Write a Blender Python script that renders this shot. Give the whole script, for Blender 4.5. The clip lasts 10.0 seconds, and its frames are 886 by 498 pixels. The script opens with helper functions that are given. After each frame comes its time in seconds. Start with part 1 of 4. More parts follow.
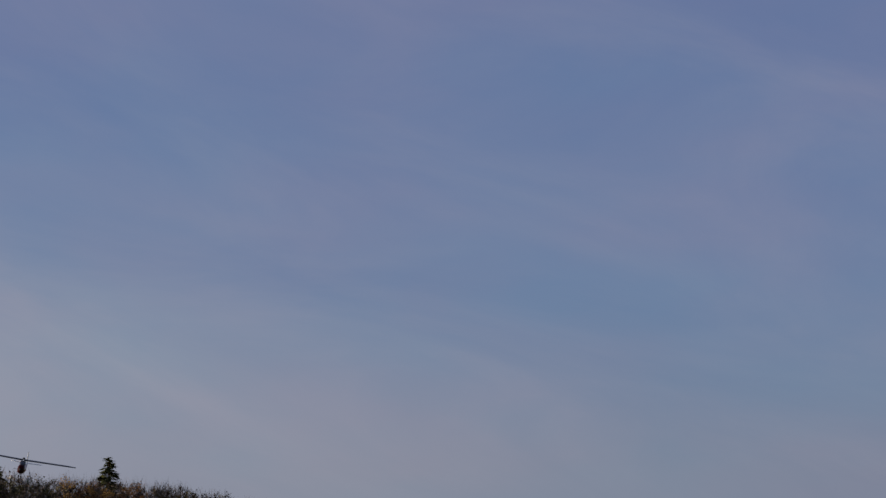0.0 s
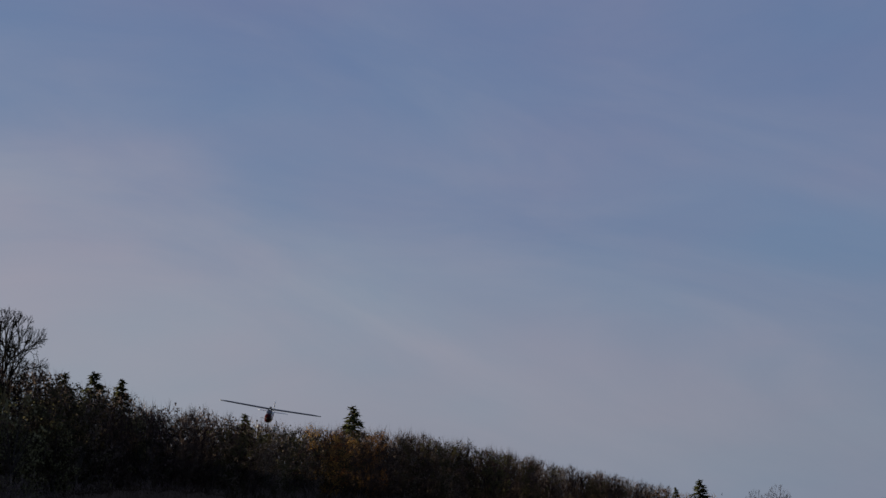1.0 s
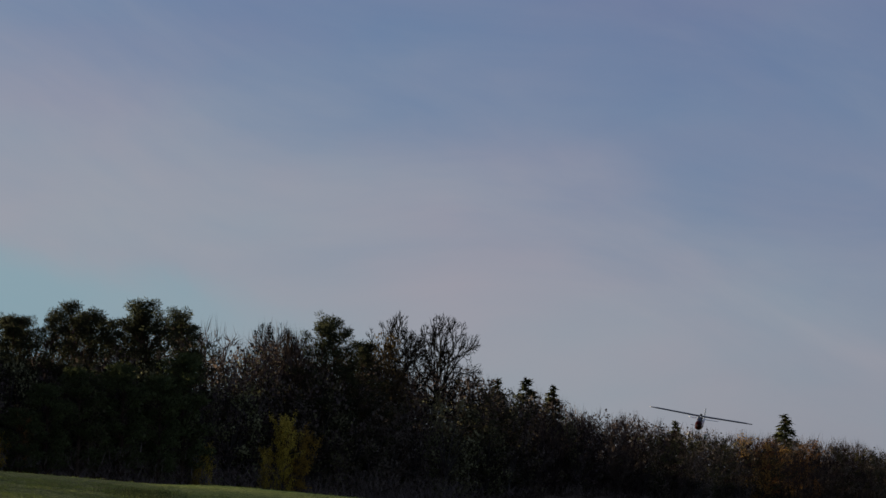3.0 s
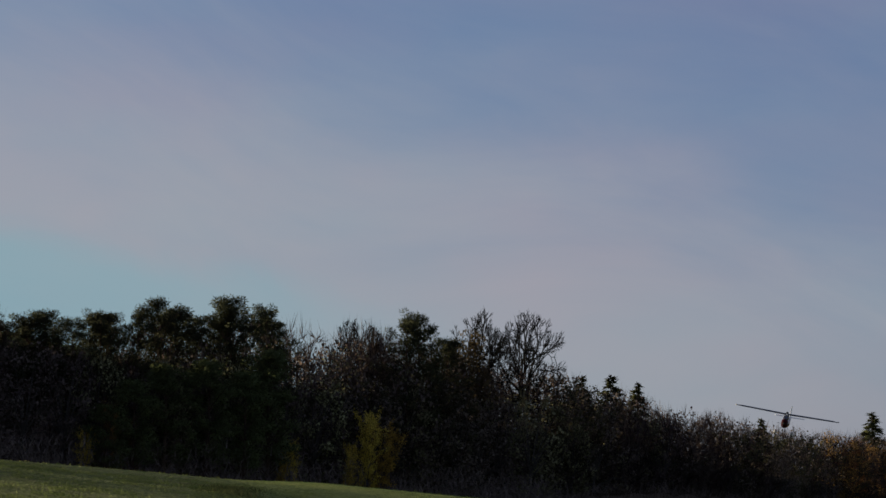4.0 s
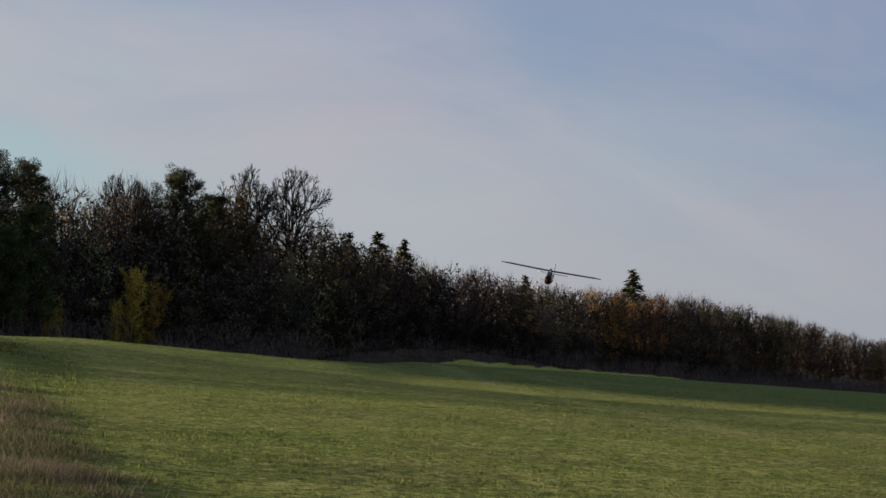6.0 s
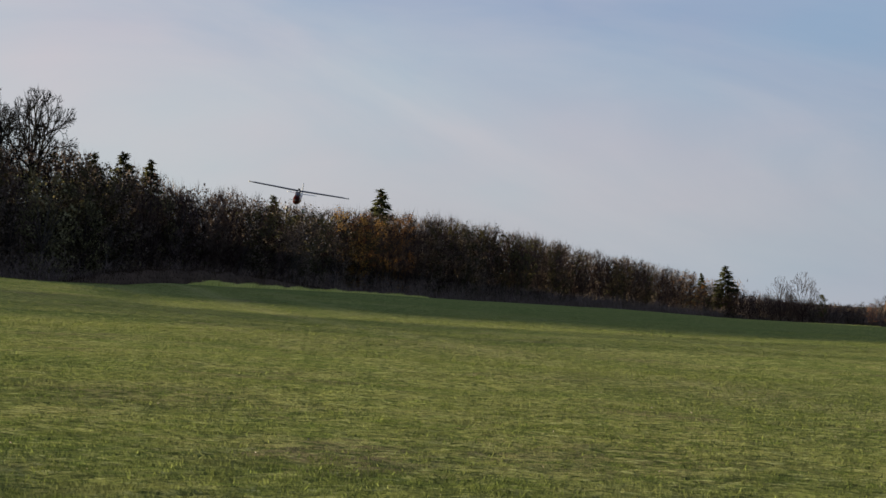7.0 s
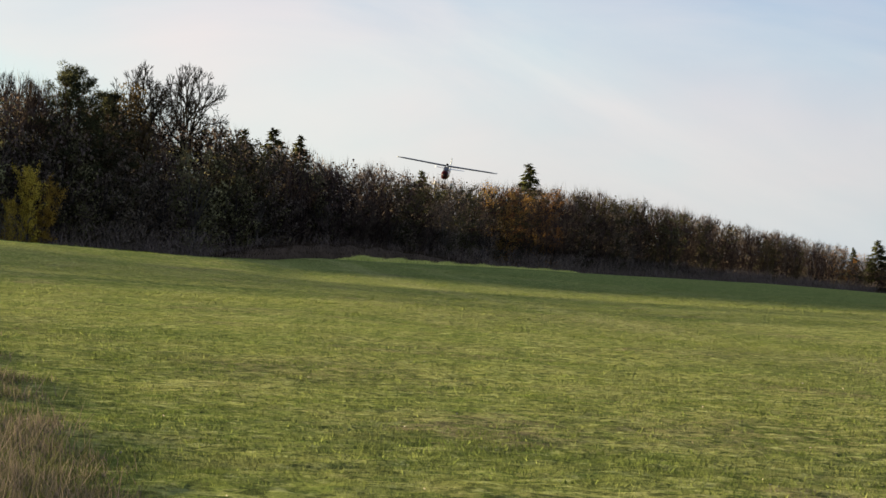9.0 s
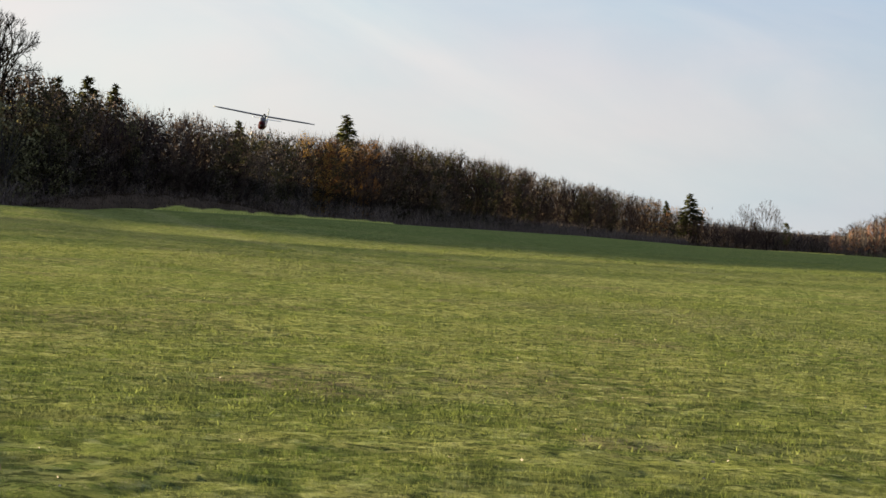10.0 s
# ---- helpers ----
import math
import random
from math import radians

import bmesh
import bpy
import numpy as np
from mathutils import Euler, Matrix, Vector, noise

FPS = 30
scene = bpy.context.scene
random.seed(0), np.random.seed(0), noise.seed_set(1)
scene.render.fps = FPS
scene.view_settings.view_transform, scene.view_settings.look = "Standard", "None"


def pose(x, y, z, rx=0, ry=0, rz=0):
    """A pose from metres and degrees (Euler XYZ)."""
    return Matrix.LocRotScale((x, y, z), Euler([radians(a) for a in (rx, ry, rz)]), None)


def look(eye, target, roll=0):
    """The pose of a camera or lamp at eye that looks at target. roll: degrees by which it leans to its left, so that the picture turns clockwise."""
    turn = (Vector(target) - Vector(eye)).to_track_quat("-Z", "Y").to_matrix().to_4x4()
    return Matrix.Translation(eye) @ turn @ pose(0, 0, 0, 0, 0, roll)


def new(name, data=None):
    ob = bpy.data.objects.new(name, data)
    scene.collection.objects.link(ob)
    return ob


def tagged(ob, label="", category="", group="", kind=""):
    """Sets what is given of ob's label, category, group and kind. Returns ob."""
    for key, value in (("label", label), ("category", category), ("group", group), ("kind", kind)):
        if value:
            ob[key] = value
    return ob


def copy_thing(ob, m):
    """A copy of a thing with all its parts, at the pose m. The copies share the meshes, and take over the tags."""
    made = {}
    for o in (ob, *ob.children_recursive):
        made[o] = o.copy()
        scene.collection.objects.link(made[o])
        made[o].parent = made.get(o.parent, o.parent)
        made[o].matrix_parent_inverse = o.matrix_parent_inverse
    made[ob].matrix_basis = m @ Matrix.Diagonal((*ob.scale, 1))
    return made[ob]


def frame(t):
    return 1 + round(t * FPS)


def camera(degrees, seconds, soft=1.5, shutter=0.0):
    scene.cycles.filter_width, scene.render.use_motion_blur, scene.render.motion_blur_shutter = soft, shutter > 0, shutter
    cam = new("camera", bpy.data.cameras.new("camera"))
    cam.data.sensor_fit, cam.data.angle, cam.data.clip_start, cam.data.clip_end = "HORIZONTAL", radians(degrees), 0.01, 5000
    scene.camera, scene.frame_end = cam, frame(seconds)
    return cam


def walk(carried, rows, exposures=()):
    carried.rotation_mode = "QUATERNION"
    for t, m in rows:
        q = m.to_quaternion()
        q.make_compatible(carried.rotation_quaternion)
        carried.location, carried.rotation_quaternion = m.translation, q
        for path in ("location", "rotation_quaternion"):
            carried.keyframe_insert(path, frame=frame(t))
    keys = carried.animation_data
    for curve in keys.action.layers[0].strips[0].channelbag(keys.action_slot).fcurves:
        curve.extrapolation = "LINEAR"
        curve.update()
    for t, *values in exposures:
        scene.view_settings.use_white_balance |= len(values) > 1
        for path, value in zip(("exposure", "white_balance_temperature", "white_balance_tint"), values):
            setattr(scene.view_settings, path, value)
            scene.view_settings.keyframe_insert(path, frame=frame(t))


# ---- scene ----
cam = camera(24.04, 10.0, soft=1.5)
EYE = (0.0, 0.0, 1.7)


def aimed(yaw, pitch, roll):
    """Eye at rest; yaw clockwise from +y, pitch up, roll, in degrees."""
    a, e = radians(yaw), radians(pitch)
    d = Vector((math.sin(a) * math.cos(e), math.cos(a) * math.cos(e), math.sin(e)))
    return look(EYE, Vector(EYE) + 100 * d, roll)


AIM = [
    (0.0, 7.579, 8.218, -0.60), (0.1, 6.834, 7.848, -0.55), (0.2, 6.086, 7.695, -0.50), (0.3, 5.416, 7.642, -0.45),
    (0.4, 4.760, 7.650, -0.40), (0.5, 4.084, 7.547, -0.35), (0.6, 3.452, 7.323, -0.39), (0.7, 2.880, 7.175, -0.42),
    (0.8, 2.226, 7.006, -0.46), (0.9, 1.618, 6.907, -0.49), (1.0, 0.944, 6.863, -0.53), (1.1, 0.182, 6.739, -0.48),
    (1.2, -0.587, 6.653, -0.43), (1.3, -1.283, 6.619, -0.37), (1.4, -1.778, 6.707, -0.32), (1.5, -2.272, 6.818, -0.27),
    (1.6, -2.767, 6.695, -0.18), (1.7, -3.302, 6.609, -0.09), (1.8, -3.818, 6.591, 0.00), (1.9, -4.409, 6.511, 0.09),
    (2.0, -5.065, 6.475, 0.18), (2.1, -5.599, 6.565, 0.22), (2.2, -6.110, 6.678, 0.25), (2.3, -6.725, 6.659, 0.29),
    (2.4, -7.306, 6.624, 0.32), (2.5, -7.891, 6.713, 0.36), (2.6, -8.570, 6.736, 0.40), (2.7, -9.257, 6.814, 0.45),
    (2.8, -9.879, 6.838, 0.49), (2.9, -10.453, 6.907, 0.53), (3.0, -10.926, 7.042, 0.58), (3.2, -11.719, 7.184, 0.62),
    (4.3, -13.406, 6.626, 0.90), (4.5, -13.313, 6.270, 0.99), (5.0, -11.972, 5.534, 1.20), (5.1, -11.406, 5.218, 1.15),
    (5.2, -11.049, 5.053, 1.09), (5.3, -10.416, 4.930, 1.04), (5.4, -9.955, 4.781, 0.98), (5.5, -9.376, 4.588, 0.93),
    (5.6, -8.956, 4.486, 0.89), (5.7, -8.552, 4.122, 0.85), (5.8, -8.118, 3.874, 0.81), (5.9, -7.413, 3.372, 0.77),
    (6.0, -6.800, 3.071, 0.73), (6.1, -5.832, 2.550, 0.73), (6.2, -5.130, 2.275, 0.72), (7.3, 0.863, 0.746, 0.06),
    (7.4, 0.548, 0.843, 0.03), (7.5, 0.000, 1.100, -0.00), (7.6, -0.317, 1.207, 0.05), (7.7, -0.882, 1.440, 0.09),
    (7.8, -1.269, 1.541, 0.14), (7.9, -1.832, 1.469, 0.18), (8.0, -2.149, 1.258, 0.23), (8.1, -2.624, 0.868, 0.18),
    (8.2, -2.997, 0.573, 0.14), (8.3, -3.350, 0.356, 0.10), (8.4, -3.510, 0.396, 0.05), (8.5, -3.734, 0.534, 0.01),
    (8.6, -3.918, 0.499, 0.03), (8.7, -4.073, 0.521, 0.05), (8.8, -4.088, 0.481, 0.07), (8.9, -4.001, 0.356, 0.09),
    (9.0, -3.938, 0.214, 0.11), (9.1, -3.828, -0.040, 0.08), (9.2, -3.657, -0.093, 0.04), (9.3, -3.288, -0.131, 0.01),
    (9.4, -2.918, -0.053, -0.03), (9.5, -2.401, 0.107, -0.06), (9.6, -2.029, 0.187, 0.04), (9.7, -1.390, 0.242, 0.14),
    (9.8, -0.976, 0.174, 0.24), (9.9, 0.117, -0.454, 0.34), (10.0, 1.105, -1.105, 0.44)]
LIGHTEN = [(0.0, 0.57, 6150, 9), (2.0, 0.63, 6430, 6), (4.5, 0.76, 6550, 4), (6.0, 1.13, 6850, 3), (7.5, 1.5, 7050, 2), (8.0, 1.51, 7200, 1), (8.5, 1.75, 7450, 1), (9.0, 1.98, 7650, 0), (9.5, 2.08, 7700, 0), (10.0, 1.98, 7700, 0)]
walk(cam, [(t, aimed(a, e, r)) for t, a, e, r in AIM], LIGHTEN)

# ---- sky and sun ----
SUN_AZ, SUN_EL = -80.0, 9.5
world = bpy.data.worlds.new("sky")
scene.world = world
world.use_nodes = True
wt = world.node_tree
wt.nodes.clear()


def wire(tree, a, out, b, inp):
    tree.links.new(a.outputs[out], b.inputs[inp])


w_out = wt.nodes.new("ShaderNodeOutputWorld")
w_bg = wt.nodes.new("ShaderNodeBackground")
w_bg.inputs["Strength"].default_value = 0.055
sky = wt.nodes.new("ShaderNodeTexSky")
sky.sky_type = "NISHITA"
sky.sun_disc = False
sky.sun_elevation = radians(SUN_EL)
sky.sun_rotation = radians(SUN_AZ)
sky.air_density, sky.dust_density, sky.ozone_density = 1.0, 0.8, 2.2
# thin veils of high cloud, drawn out along one slant
w_co = wt.nodes.new("ShaderNodeTexCoord")


def heading(az, el):
    a, e = radians(az), radians(el)
    return Vector((math.sin(a) * math.cos(e), math.cos(a) * math.cos(e), math.sin(e)))


slant = heading(-22, 8.8).cross(heading(0, 4.2)).normalized()
if slant.z < 0:
    slant = -slant
w_dot = wt.nodes.new("ShaderNodeVectorMath")
w_dot.operation = "DOT_PRODUCT"
w_dot.inputs[1].default_value = slant
w_long = wt.nodes.new("ShaderNodeVectorMath")
w_long.operation = "SCALE"
w_long.inputs["Scale"].default_value = 4.2
w_up = wt.nodes.new("ShaderNodeVectorMath")
w_up.operation = "SCALE"
w_up.inputs[0].default_value = slant
w_add = wt.nodes.new("ShaderNodeVectorMath")
w_add.operation = "ADD"
w_n = wt.nodes.new("ShaderNodeTexNoise")
w_n.inputs["Scale"].default_value, w_n.inputs["Detail"].default_value = 1.2, 7.0
w_n.inputs["Roughness"].default_value, w_n.inputs["Distortion"].default_value = 0.58, 0.6
w_k = wt.nodes.new("ShaderNodeMath")
w_k.operation = "MULTIPLY"
w_k.inputs[1].default_value = 8.5
wire(wt, w_co, "Generated", w_dot, 0)
wire(wt, w_co, "Generated", w_long, 0)
wire(wt, w_dot, "Value", w_k, 0)
wire(wt, w_k, "Value", w_up, "Scale")
wire(wt, w_long, "Vector", w_add, 0)
wire(wt, w_up, "Vector", w_add, 1)
wire(wt, w_add, "Vector", w_n, "Vector")
# the veil is thickest along a belt and thins out above it
w_abs = wt.nodes.new("ShaderNodeMath")
w_abs.operation = "ABSOLUTE"
wire(wt, w_dot, "Value", w_abs, 0)
w_belt = wt.nodes.new("ShaderNodeMapRange")
w_belt.interpolation_type = "SMOOTHSTEP"
w_belt.inputs["From Min"].default_value, w_belt.inputs["From Max"].default_value = 0.0, 0.13
w_belt.inputs["To Min"].default_value, w_belt.inputs["To Max"].default_value = 0.29, 0.0
wire(wt, w_abs, "Value", w_belt, "Value")
w_xyz = wt.nodes.new("ShaderNodeSeparateXYZ")
wire(wt, w_co, "Generated", w_xyz, "Vector")
w_az = wt.nodes.new("ShaderNodeMath")
w_az.operation = "ARCTAN2"
wire(wt, w_xyz, "X", w_az, 0)
wire(wt, w_xyz, "Y", w_az, 1)


def sky_ramp(node, out, lo, hi, top):
    m = wt.nodes.new("ShaderNodeMapRange")
    m.interpolation_type = "SMOOTHSTEP"
    m.inputs["From Min"].default_value, m.inputs["From Max"].default_value = lo, hi
    m.inputs["To Max"].default_value = top
    wire(wt, node, out, m, "Value")
    return m


# the belt is strongest towards the sun
w_near = sky_ramp(w_az, "Value", radians(9), radians(-16), 1.0)
w_near.inputs["To Min"].default_value = 0.2
w_strong = wt.nodes.new("ShaderNodeMath")
w_strong.operation = "MULTIPLY"
wire(wt, w_belt, "Result", w_strong, 0)
wire(wt, w_near, "Result", w_strong, 1)
w_sum = wt.nodes.new("ShaderNodeMath")
w_sum.operation = "ADD"
w_soft = wt.nodes.new("ShaderNodeMath")
w_soft.operation = "MULTIPLY_ADD"
w_soft.inputs[1].default_value, w_soft.inputs[2].default_value = 0.42, 0.30
wire(wt, w_n, "Fac", w_soft, 0)
wire(wt, w_soft, "Value", w_sum, 0)
wire(wt, w_strong, "Value", w_sum, 1)
w_r = wt.nodes.new("ShaderNodeMapRange")
w_r.interpolation_type = "SMOOTHSTEP"
w_r.inputs["From Min"].default_value, w_r.inputs["From Max"].default_value = 0.38, 1.05
w_r.inputs["To Min"].default_value, w_r.inputs["To Max"].default_value = 0.0, 0.88
wire(wt, w_sum, "Value", w_r, "Value")
w_mix = wt.nodes.new("ShaderNodeMix")
w_mix.data_type = "RGBA"
w_mix.inputs["B"].default_value = (4.48, 4.16, 4.68, 1)
wire(wt, w_r, "Result", w_mix, "Factor")
w_veil = wt.nodes.new("ShaderNodeMix")
w_veil.data_type = "RGBA"
w_veil.inputs["Factor"].default_value = 0.55
w_veil.inputs["B"].default_value = (1.98, 2.44, 4.95, 1)
wire(wt, sky, "Color", w_veil, "A")
# the sky pales towards the horizon
w_low = wt.nodes.new("ShaderNodeMapRange")
w_low.interpolation_type = "SMOOTHSTEP"
w_low.inputs["From Min"].default_value, w_low.inputs["From Max"].default_value = 0.07, -0.07
w_low.inputs["To Min"].default_value, w_low.inputs["To Max"].default_value = 0.0, 0.46
wire(wt, w_dot, "Value", w_low, "Value")
w_pale = wt.nodes.new("ShaderNodeMix")
w_pale.data_type = "RGBA"
w_pale.inputs["B"].default_value = (3.75, 4.25, 4.7, 1)
wire(wt, w_low, "Result", w_pale, "Factor")
wire(wt, w_veil, "Result", w_pale, "A")
wire(wt, w_pale, "Result", w_mix, "A")
# a gap of clear, greenish blue air under the belt, towards the sun
w_fray = wt.nodes.new("ShaderNodeMath")
w_fray.operation = "MULTIPLY_ADD"
w_fray.inputs[1].default_value = 0.05
wire(wt, w_n, "Fac", w_fray, 0)
wire(wt, w_dot, "Value", w_fray, 2)
w_side = sky_ramp(w_az, "Value", radians(-9), radians(-20), 0.6)
w_under = sky_ramp(w_fray, "Value", -0.002, -0.026, 1.0)
w_gap = wt.nodes.new("ShaderNodeMath")
w_gap.operation = "MULTIPLY"
wire(wt, w_side, "Result", w_gap, 0)
wire(wt, w_under, "Result", w_gap, 1)
w_clear = wt.nodes.new("ShaderNodeMix")
w_clear.data_type = "RGBA"
w_clear.inputs["B"].default_value = (2.8, 4.3, 5.1, 1)
wire(wt, w_gap, "Value", w_clear, "Factor")
wire(wt, w_mix, "Result", w_clear, "A")
# faint warm and cool drifts in the veil
w_flat = wt.nodes.new("ShaderNodeMapping")
w_flat.inputs["Scale"].default_value = (5.0, 5.0, 13.0)
wire(wt, w_co, "Generated", w_flat, "Vector")
w_tone = wt.nodes.new("ShaderNodeTexNoise")
w_tone.inputs["Scale"].default_value, w_tone.inputs["Detail"].default_value = 1.0, 3.0
wire(wt, w_flat, "Vector", w_tone, "Vector")
w_hues = wt.nodes.new("ShaderNodeValToRGB")
w_hues.color_ramp.elements[0].position, w_hues.color_ramp.elements[0].color = 0.36, (0.93, 1.0, 1.0, 1)
w_hues.color_ramp.elements[1].position, w_hues.color_ramp.elements[1].color = 0.64, (1.06, 0.995, 0.98, 1)
wire(wt, w_tone, "Fac", w_hues, "Fac")
w_tint = wt.nodes.new("ShaderNodeMix")
w_tint.data_type, w_tint.blend_type = "RGBA", "MULTIPLY"
w_tint.inputs["Factor"].default_value = 1.0
wire(wt, w_clear, "Result", w_tint, "A")
wire(wt, w_hues, "Color", w_tint, "B")
wire(wt, w_tint, "Result", w_bg, "Color")
wire(wt, w_bg, "Background", w_out, "Surface")

sun = new("sun", bpy.data.lights.new("sun", "SUN"))
sun.data.energy, sun.data.angle, sun.data.color = 5.0, radians(1.4), (1.0, 0.86, 0.68)
sa, se = radians(SUN_AZ), radians(SUN_EL)
to_sun = Vector((math.sin(sa) * math.cos(se), math.cos(sa) * math.cos(se), math.sin(se)))
sun.matrix_world = look(to_sun * 50, (0, 0, 0))


# ---- materials ----
def surface(name, stops, scale=1.0, rough=0.9, bump=0.0, fine=None, vary=0.0, metal=0.0, coat=0.0, through_light=0.0, stretch=(1, 1, 1)):
    """Noise over a ramp of colours; a second, finer noise darkens and lightens; vary: spread from object to object."""
    mat = bpy.data.materials.new(name)
    mat.use_nodes = True
    t = mat.node_tree
    b = t.nodes["Principled BSDF"]
    co = t.nodes.new("ShaderNodeTexCoord")
    mp = t.nodes.new("ShaderNodeMapping")
    mp.inputs["Scale"].default_value = stretch
    n1 = t.nodes.new("ShaderNodeTexNoise")
    n1.inputs["Scale"].default_value, n1.inputs["Detail"].default_value = scale, 6
    n1.inputs["Roughness"].default_value = 0.62
    ramp = t.nodes.new("ShaderNodeValToRGB")
    els = ramp.color_ramp.elements
    while len(els) < len(stops):
        els.new(0.5)
    for el, (p, c) in zip(els, stops):
        el.position, el.color = p, (*c, 1)
    wire(t, co, "Object", mp, "Vector")
    wire(t, mp, "Vector", n1, "Vector")
    wire(t, n1, "Fac", ramp, "Fac")
    n2 = t.nodes.new("ShaderNodeTexNoise")
    n2.inputs["Scale"].default_value, n2.inputs["Detail"].default_value = fine or scale * 9, 4
    wire(t, mp, "Vector", n2, "Vector")
    m2 = t.nodes.new("ShaderNodeMapRange")
    m2.inputs["From Min"].default_value, m2.inputs["From Max"].default_value = 0.3, 0.7
    m2.inputs["To Min"].default_value, m2.inputs["To Max"].default_value = 0.72, 1.22
    wire(t, n2, "Fac", m2, "Value")
    hsv = t.nodes.new("ShaderNodeHueSaturation")
    wire(t, ramp, "Color", hsv, "Color")
    wire(t, m2, "Result", hsv, "Value")
    last = hsv
    if vary:
        oi = t.nodes.new("ShaderNodeObjectInfo")
        mr = t.nodes.new("ShaderNodeMapRange")
        mr.inputs["To Min"].default_value, mr.inputs["To Max"].default_value = 1 - vary, 1 + vary
        wire(t, oi, "Random", mr, "Value")
        h2 = t.nodes.new("ShaderNodeHueSaturation")
        wire(t, hsv, "Color", h2, "Color")
        wire(t, mr, "Result", h2, "Value")
        mh = t.nodes.new("ShaderNodeMapRange")
        mh.inputs["To Min"].default_value, mh.inputs["To Max"].default_value = 0.5 - vary * 0.05, 0.5 + vary * 0.05
        wire(t, oi, "Random", mh, "Value")
        wire(t, mh, "Result", h2, "Hue")
        last = h2
    wire(t, last, "Color", b, "Base Color")
    b.inputs["Roughness"].default_value, b.inputs["Metallic"].default_value = rough, metal
    b.inputs["Specular IOR Level"].default_value = 0.5 if coat or metal else 0.02
    b.inputs["Coat Weight"].default_value = coat
    if bump:
        bp = t.nodes.new("ShaderNodeBump")
        bp.inputs["Strength"].default_value, bp.inputs["Distance"].default_value = 0.8, bump
        wire(t, n2, "Fac", bp, "Height")
        wire(t, bp, "Normal", b, "Normal")
    if through_light:
        out = t.nodes["Material Output"]
        tr = t.nodes.new("ShaderNodeBsdfTranslucent")
        wire(t, last, "Color", tr, "Color")
        mx = t.nodes.new("ShaderNodeMixShader")
        mx.inputs["Fac"].default_value = through_light
        wire(t, b, "BSDF", mx, 1)
        wire(t, tr, "BSDF", mx, 2)
        wire(t, mx, "Shader", out, "Surface")
    return mat


def meadow_material():
    """Short autumn turf: broad green and yellow drifts, brown thin spots, tufts and small dark gaps with painted shade.
    """
    mat = bpy.data.materials.new("turf")
    mat.use_nodes = True
    t = mat.node_tree
    b = t.nodes["Principled BSDF"]
    b.inputs["Roughness"].default_value, b.inputs["Specular IOR Level"].default_value = 1.0, 0.0
    co = t.nodes.new("ShaderNodeTexCoord")

    def cloud(scale, detail, lo, hi, rough=0.6):
        n = t.nodes.new("ShaderNodeTexNoise")
        n.inputs["Scale"].default_value, n.inputs["Detail"].default_value, n.inputs["Roughness"].default_value = scale, detail, rough
        wire(t, co, "Object", n, "Vector")
        m = t.nodes.new("ShaderNodeMapRange")
        m.interpolation_type = "SMOOTHSTEP"
        m.inputs["From Min"].default_value, m.inputs["From Max"].default_value = lo, hi
        wire(t, n, "Fac", m, "Value")
        return n, m

    def blend(fac, a, bcol):
        m = t.nodes.new("ShaderNodeMix")
        m.data_type = "RGBA"
        wire(t, fac, "Result", m, "Factor")
        if isinstance(a, tuple):
            m.inputs["A"].default_value = (*a, 1)
        else:
            wire(t, a, "Result", m, "A")
        m.inputs["B"].default_value = (*bcol, 1)
        return m

    _, drift = cloud(0.055, 5, 0.38, 0.62)
    lump_n, mid = cloud(0.31, 6, 0.44, 0.66)
    _, brown = cloud(0.17, 8, 0.53, 0.66, 0.74)
    fine_n, gaps = cloud(4.6, 8, 0.50, 0.40, 0.74)
    c = blend(drift, (0.134, 0.167, 0.042), (0.237, 0.244, 0.068))
    mid.inputs["To Max"].default_value = 0.75
    c = blend(mid, c, (0.284, 0.266, 0.097))
    brown.inputs["To Max"].default_value = 0.75
    c = blend(brown, c, (0.193, 0.143, 0.088))
    # worn patches where the soil shows
    for px, py, across, deep, most in ((-0.9, 21.5, 1.3, 3.2, 0.8), (1.9, 23.0, 2.2, 3.4, 0.5), (-4.2, 31.0, 2.6, 5.0, 0.45), (6.0, 45.0, 5.0, 9.0, 0.4), (0.5, 70.0, 9.0, 10.0, 0.35)):
        mp = t.nodes.new("ShaderNodeMapping")
        mp.inputs["Location"].default_value = (-px / across, -py / deep, 0)
        mp.inputs["Scale"].default_value = (1 / across, 1 / deep, 0)
        wire(t, co, "Object", mp, "Vector")
        far = t.nodes.new("ShaderNodeVectorMath")
        far.operation = "LENGTH"
        wire(t, mp, "Vector", far, 0)
        rag = t.nodes.new("ShaderNodeMath")
        rag.operation = "MULTIPLY_ADD"
        rag.inputs[1].default_value = 2.6
        wire(t, fine_n, "Fac", rag, 0)
        wire(t, far, "Value", rag, 2)
        worn = t.nodes.new("ShaderNodeMapRange")
        worn.interpolation_type = "SMOOTHSTEP"
        worn.inputs["From Min"].default_value, worn.inputs["From Max"].default_value = 2.35, 1.6
        worn.inputs["To Max"].default_value = most
        wire(t, rag, "Value", worn, "Value")
        c = blend(worn, c, (0.138, 0.105, 0.068))
    # greener, darker colour far out, towards the wood
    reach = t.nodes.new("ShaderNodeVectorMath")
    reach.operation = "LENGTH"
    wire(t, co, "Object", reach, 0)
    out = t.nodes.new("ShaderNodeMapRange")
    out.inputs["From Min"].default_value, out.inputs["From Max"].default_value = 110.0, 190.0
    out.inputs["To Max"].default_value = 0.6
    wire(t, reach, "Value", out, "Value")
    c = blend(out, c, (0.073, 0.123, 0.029))
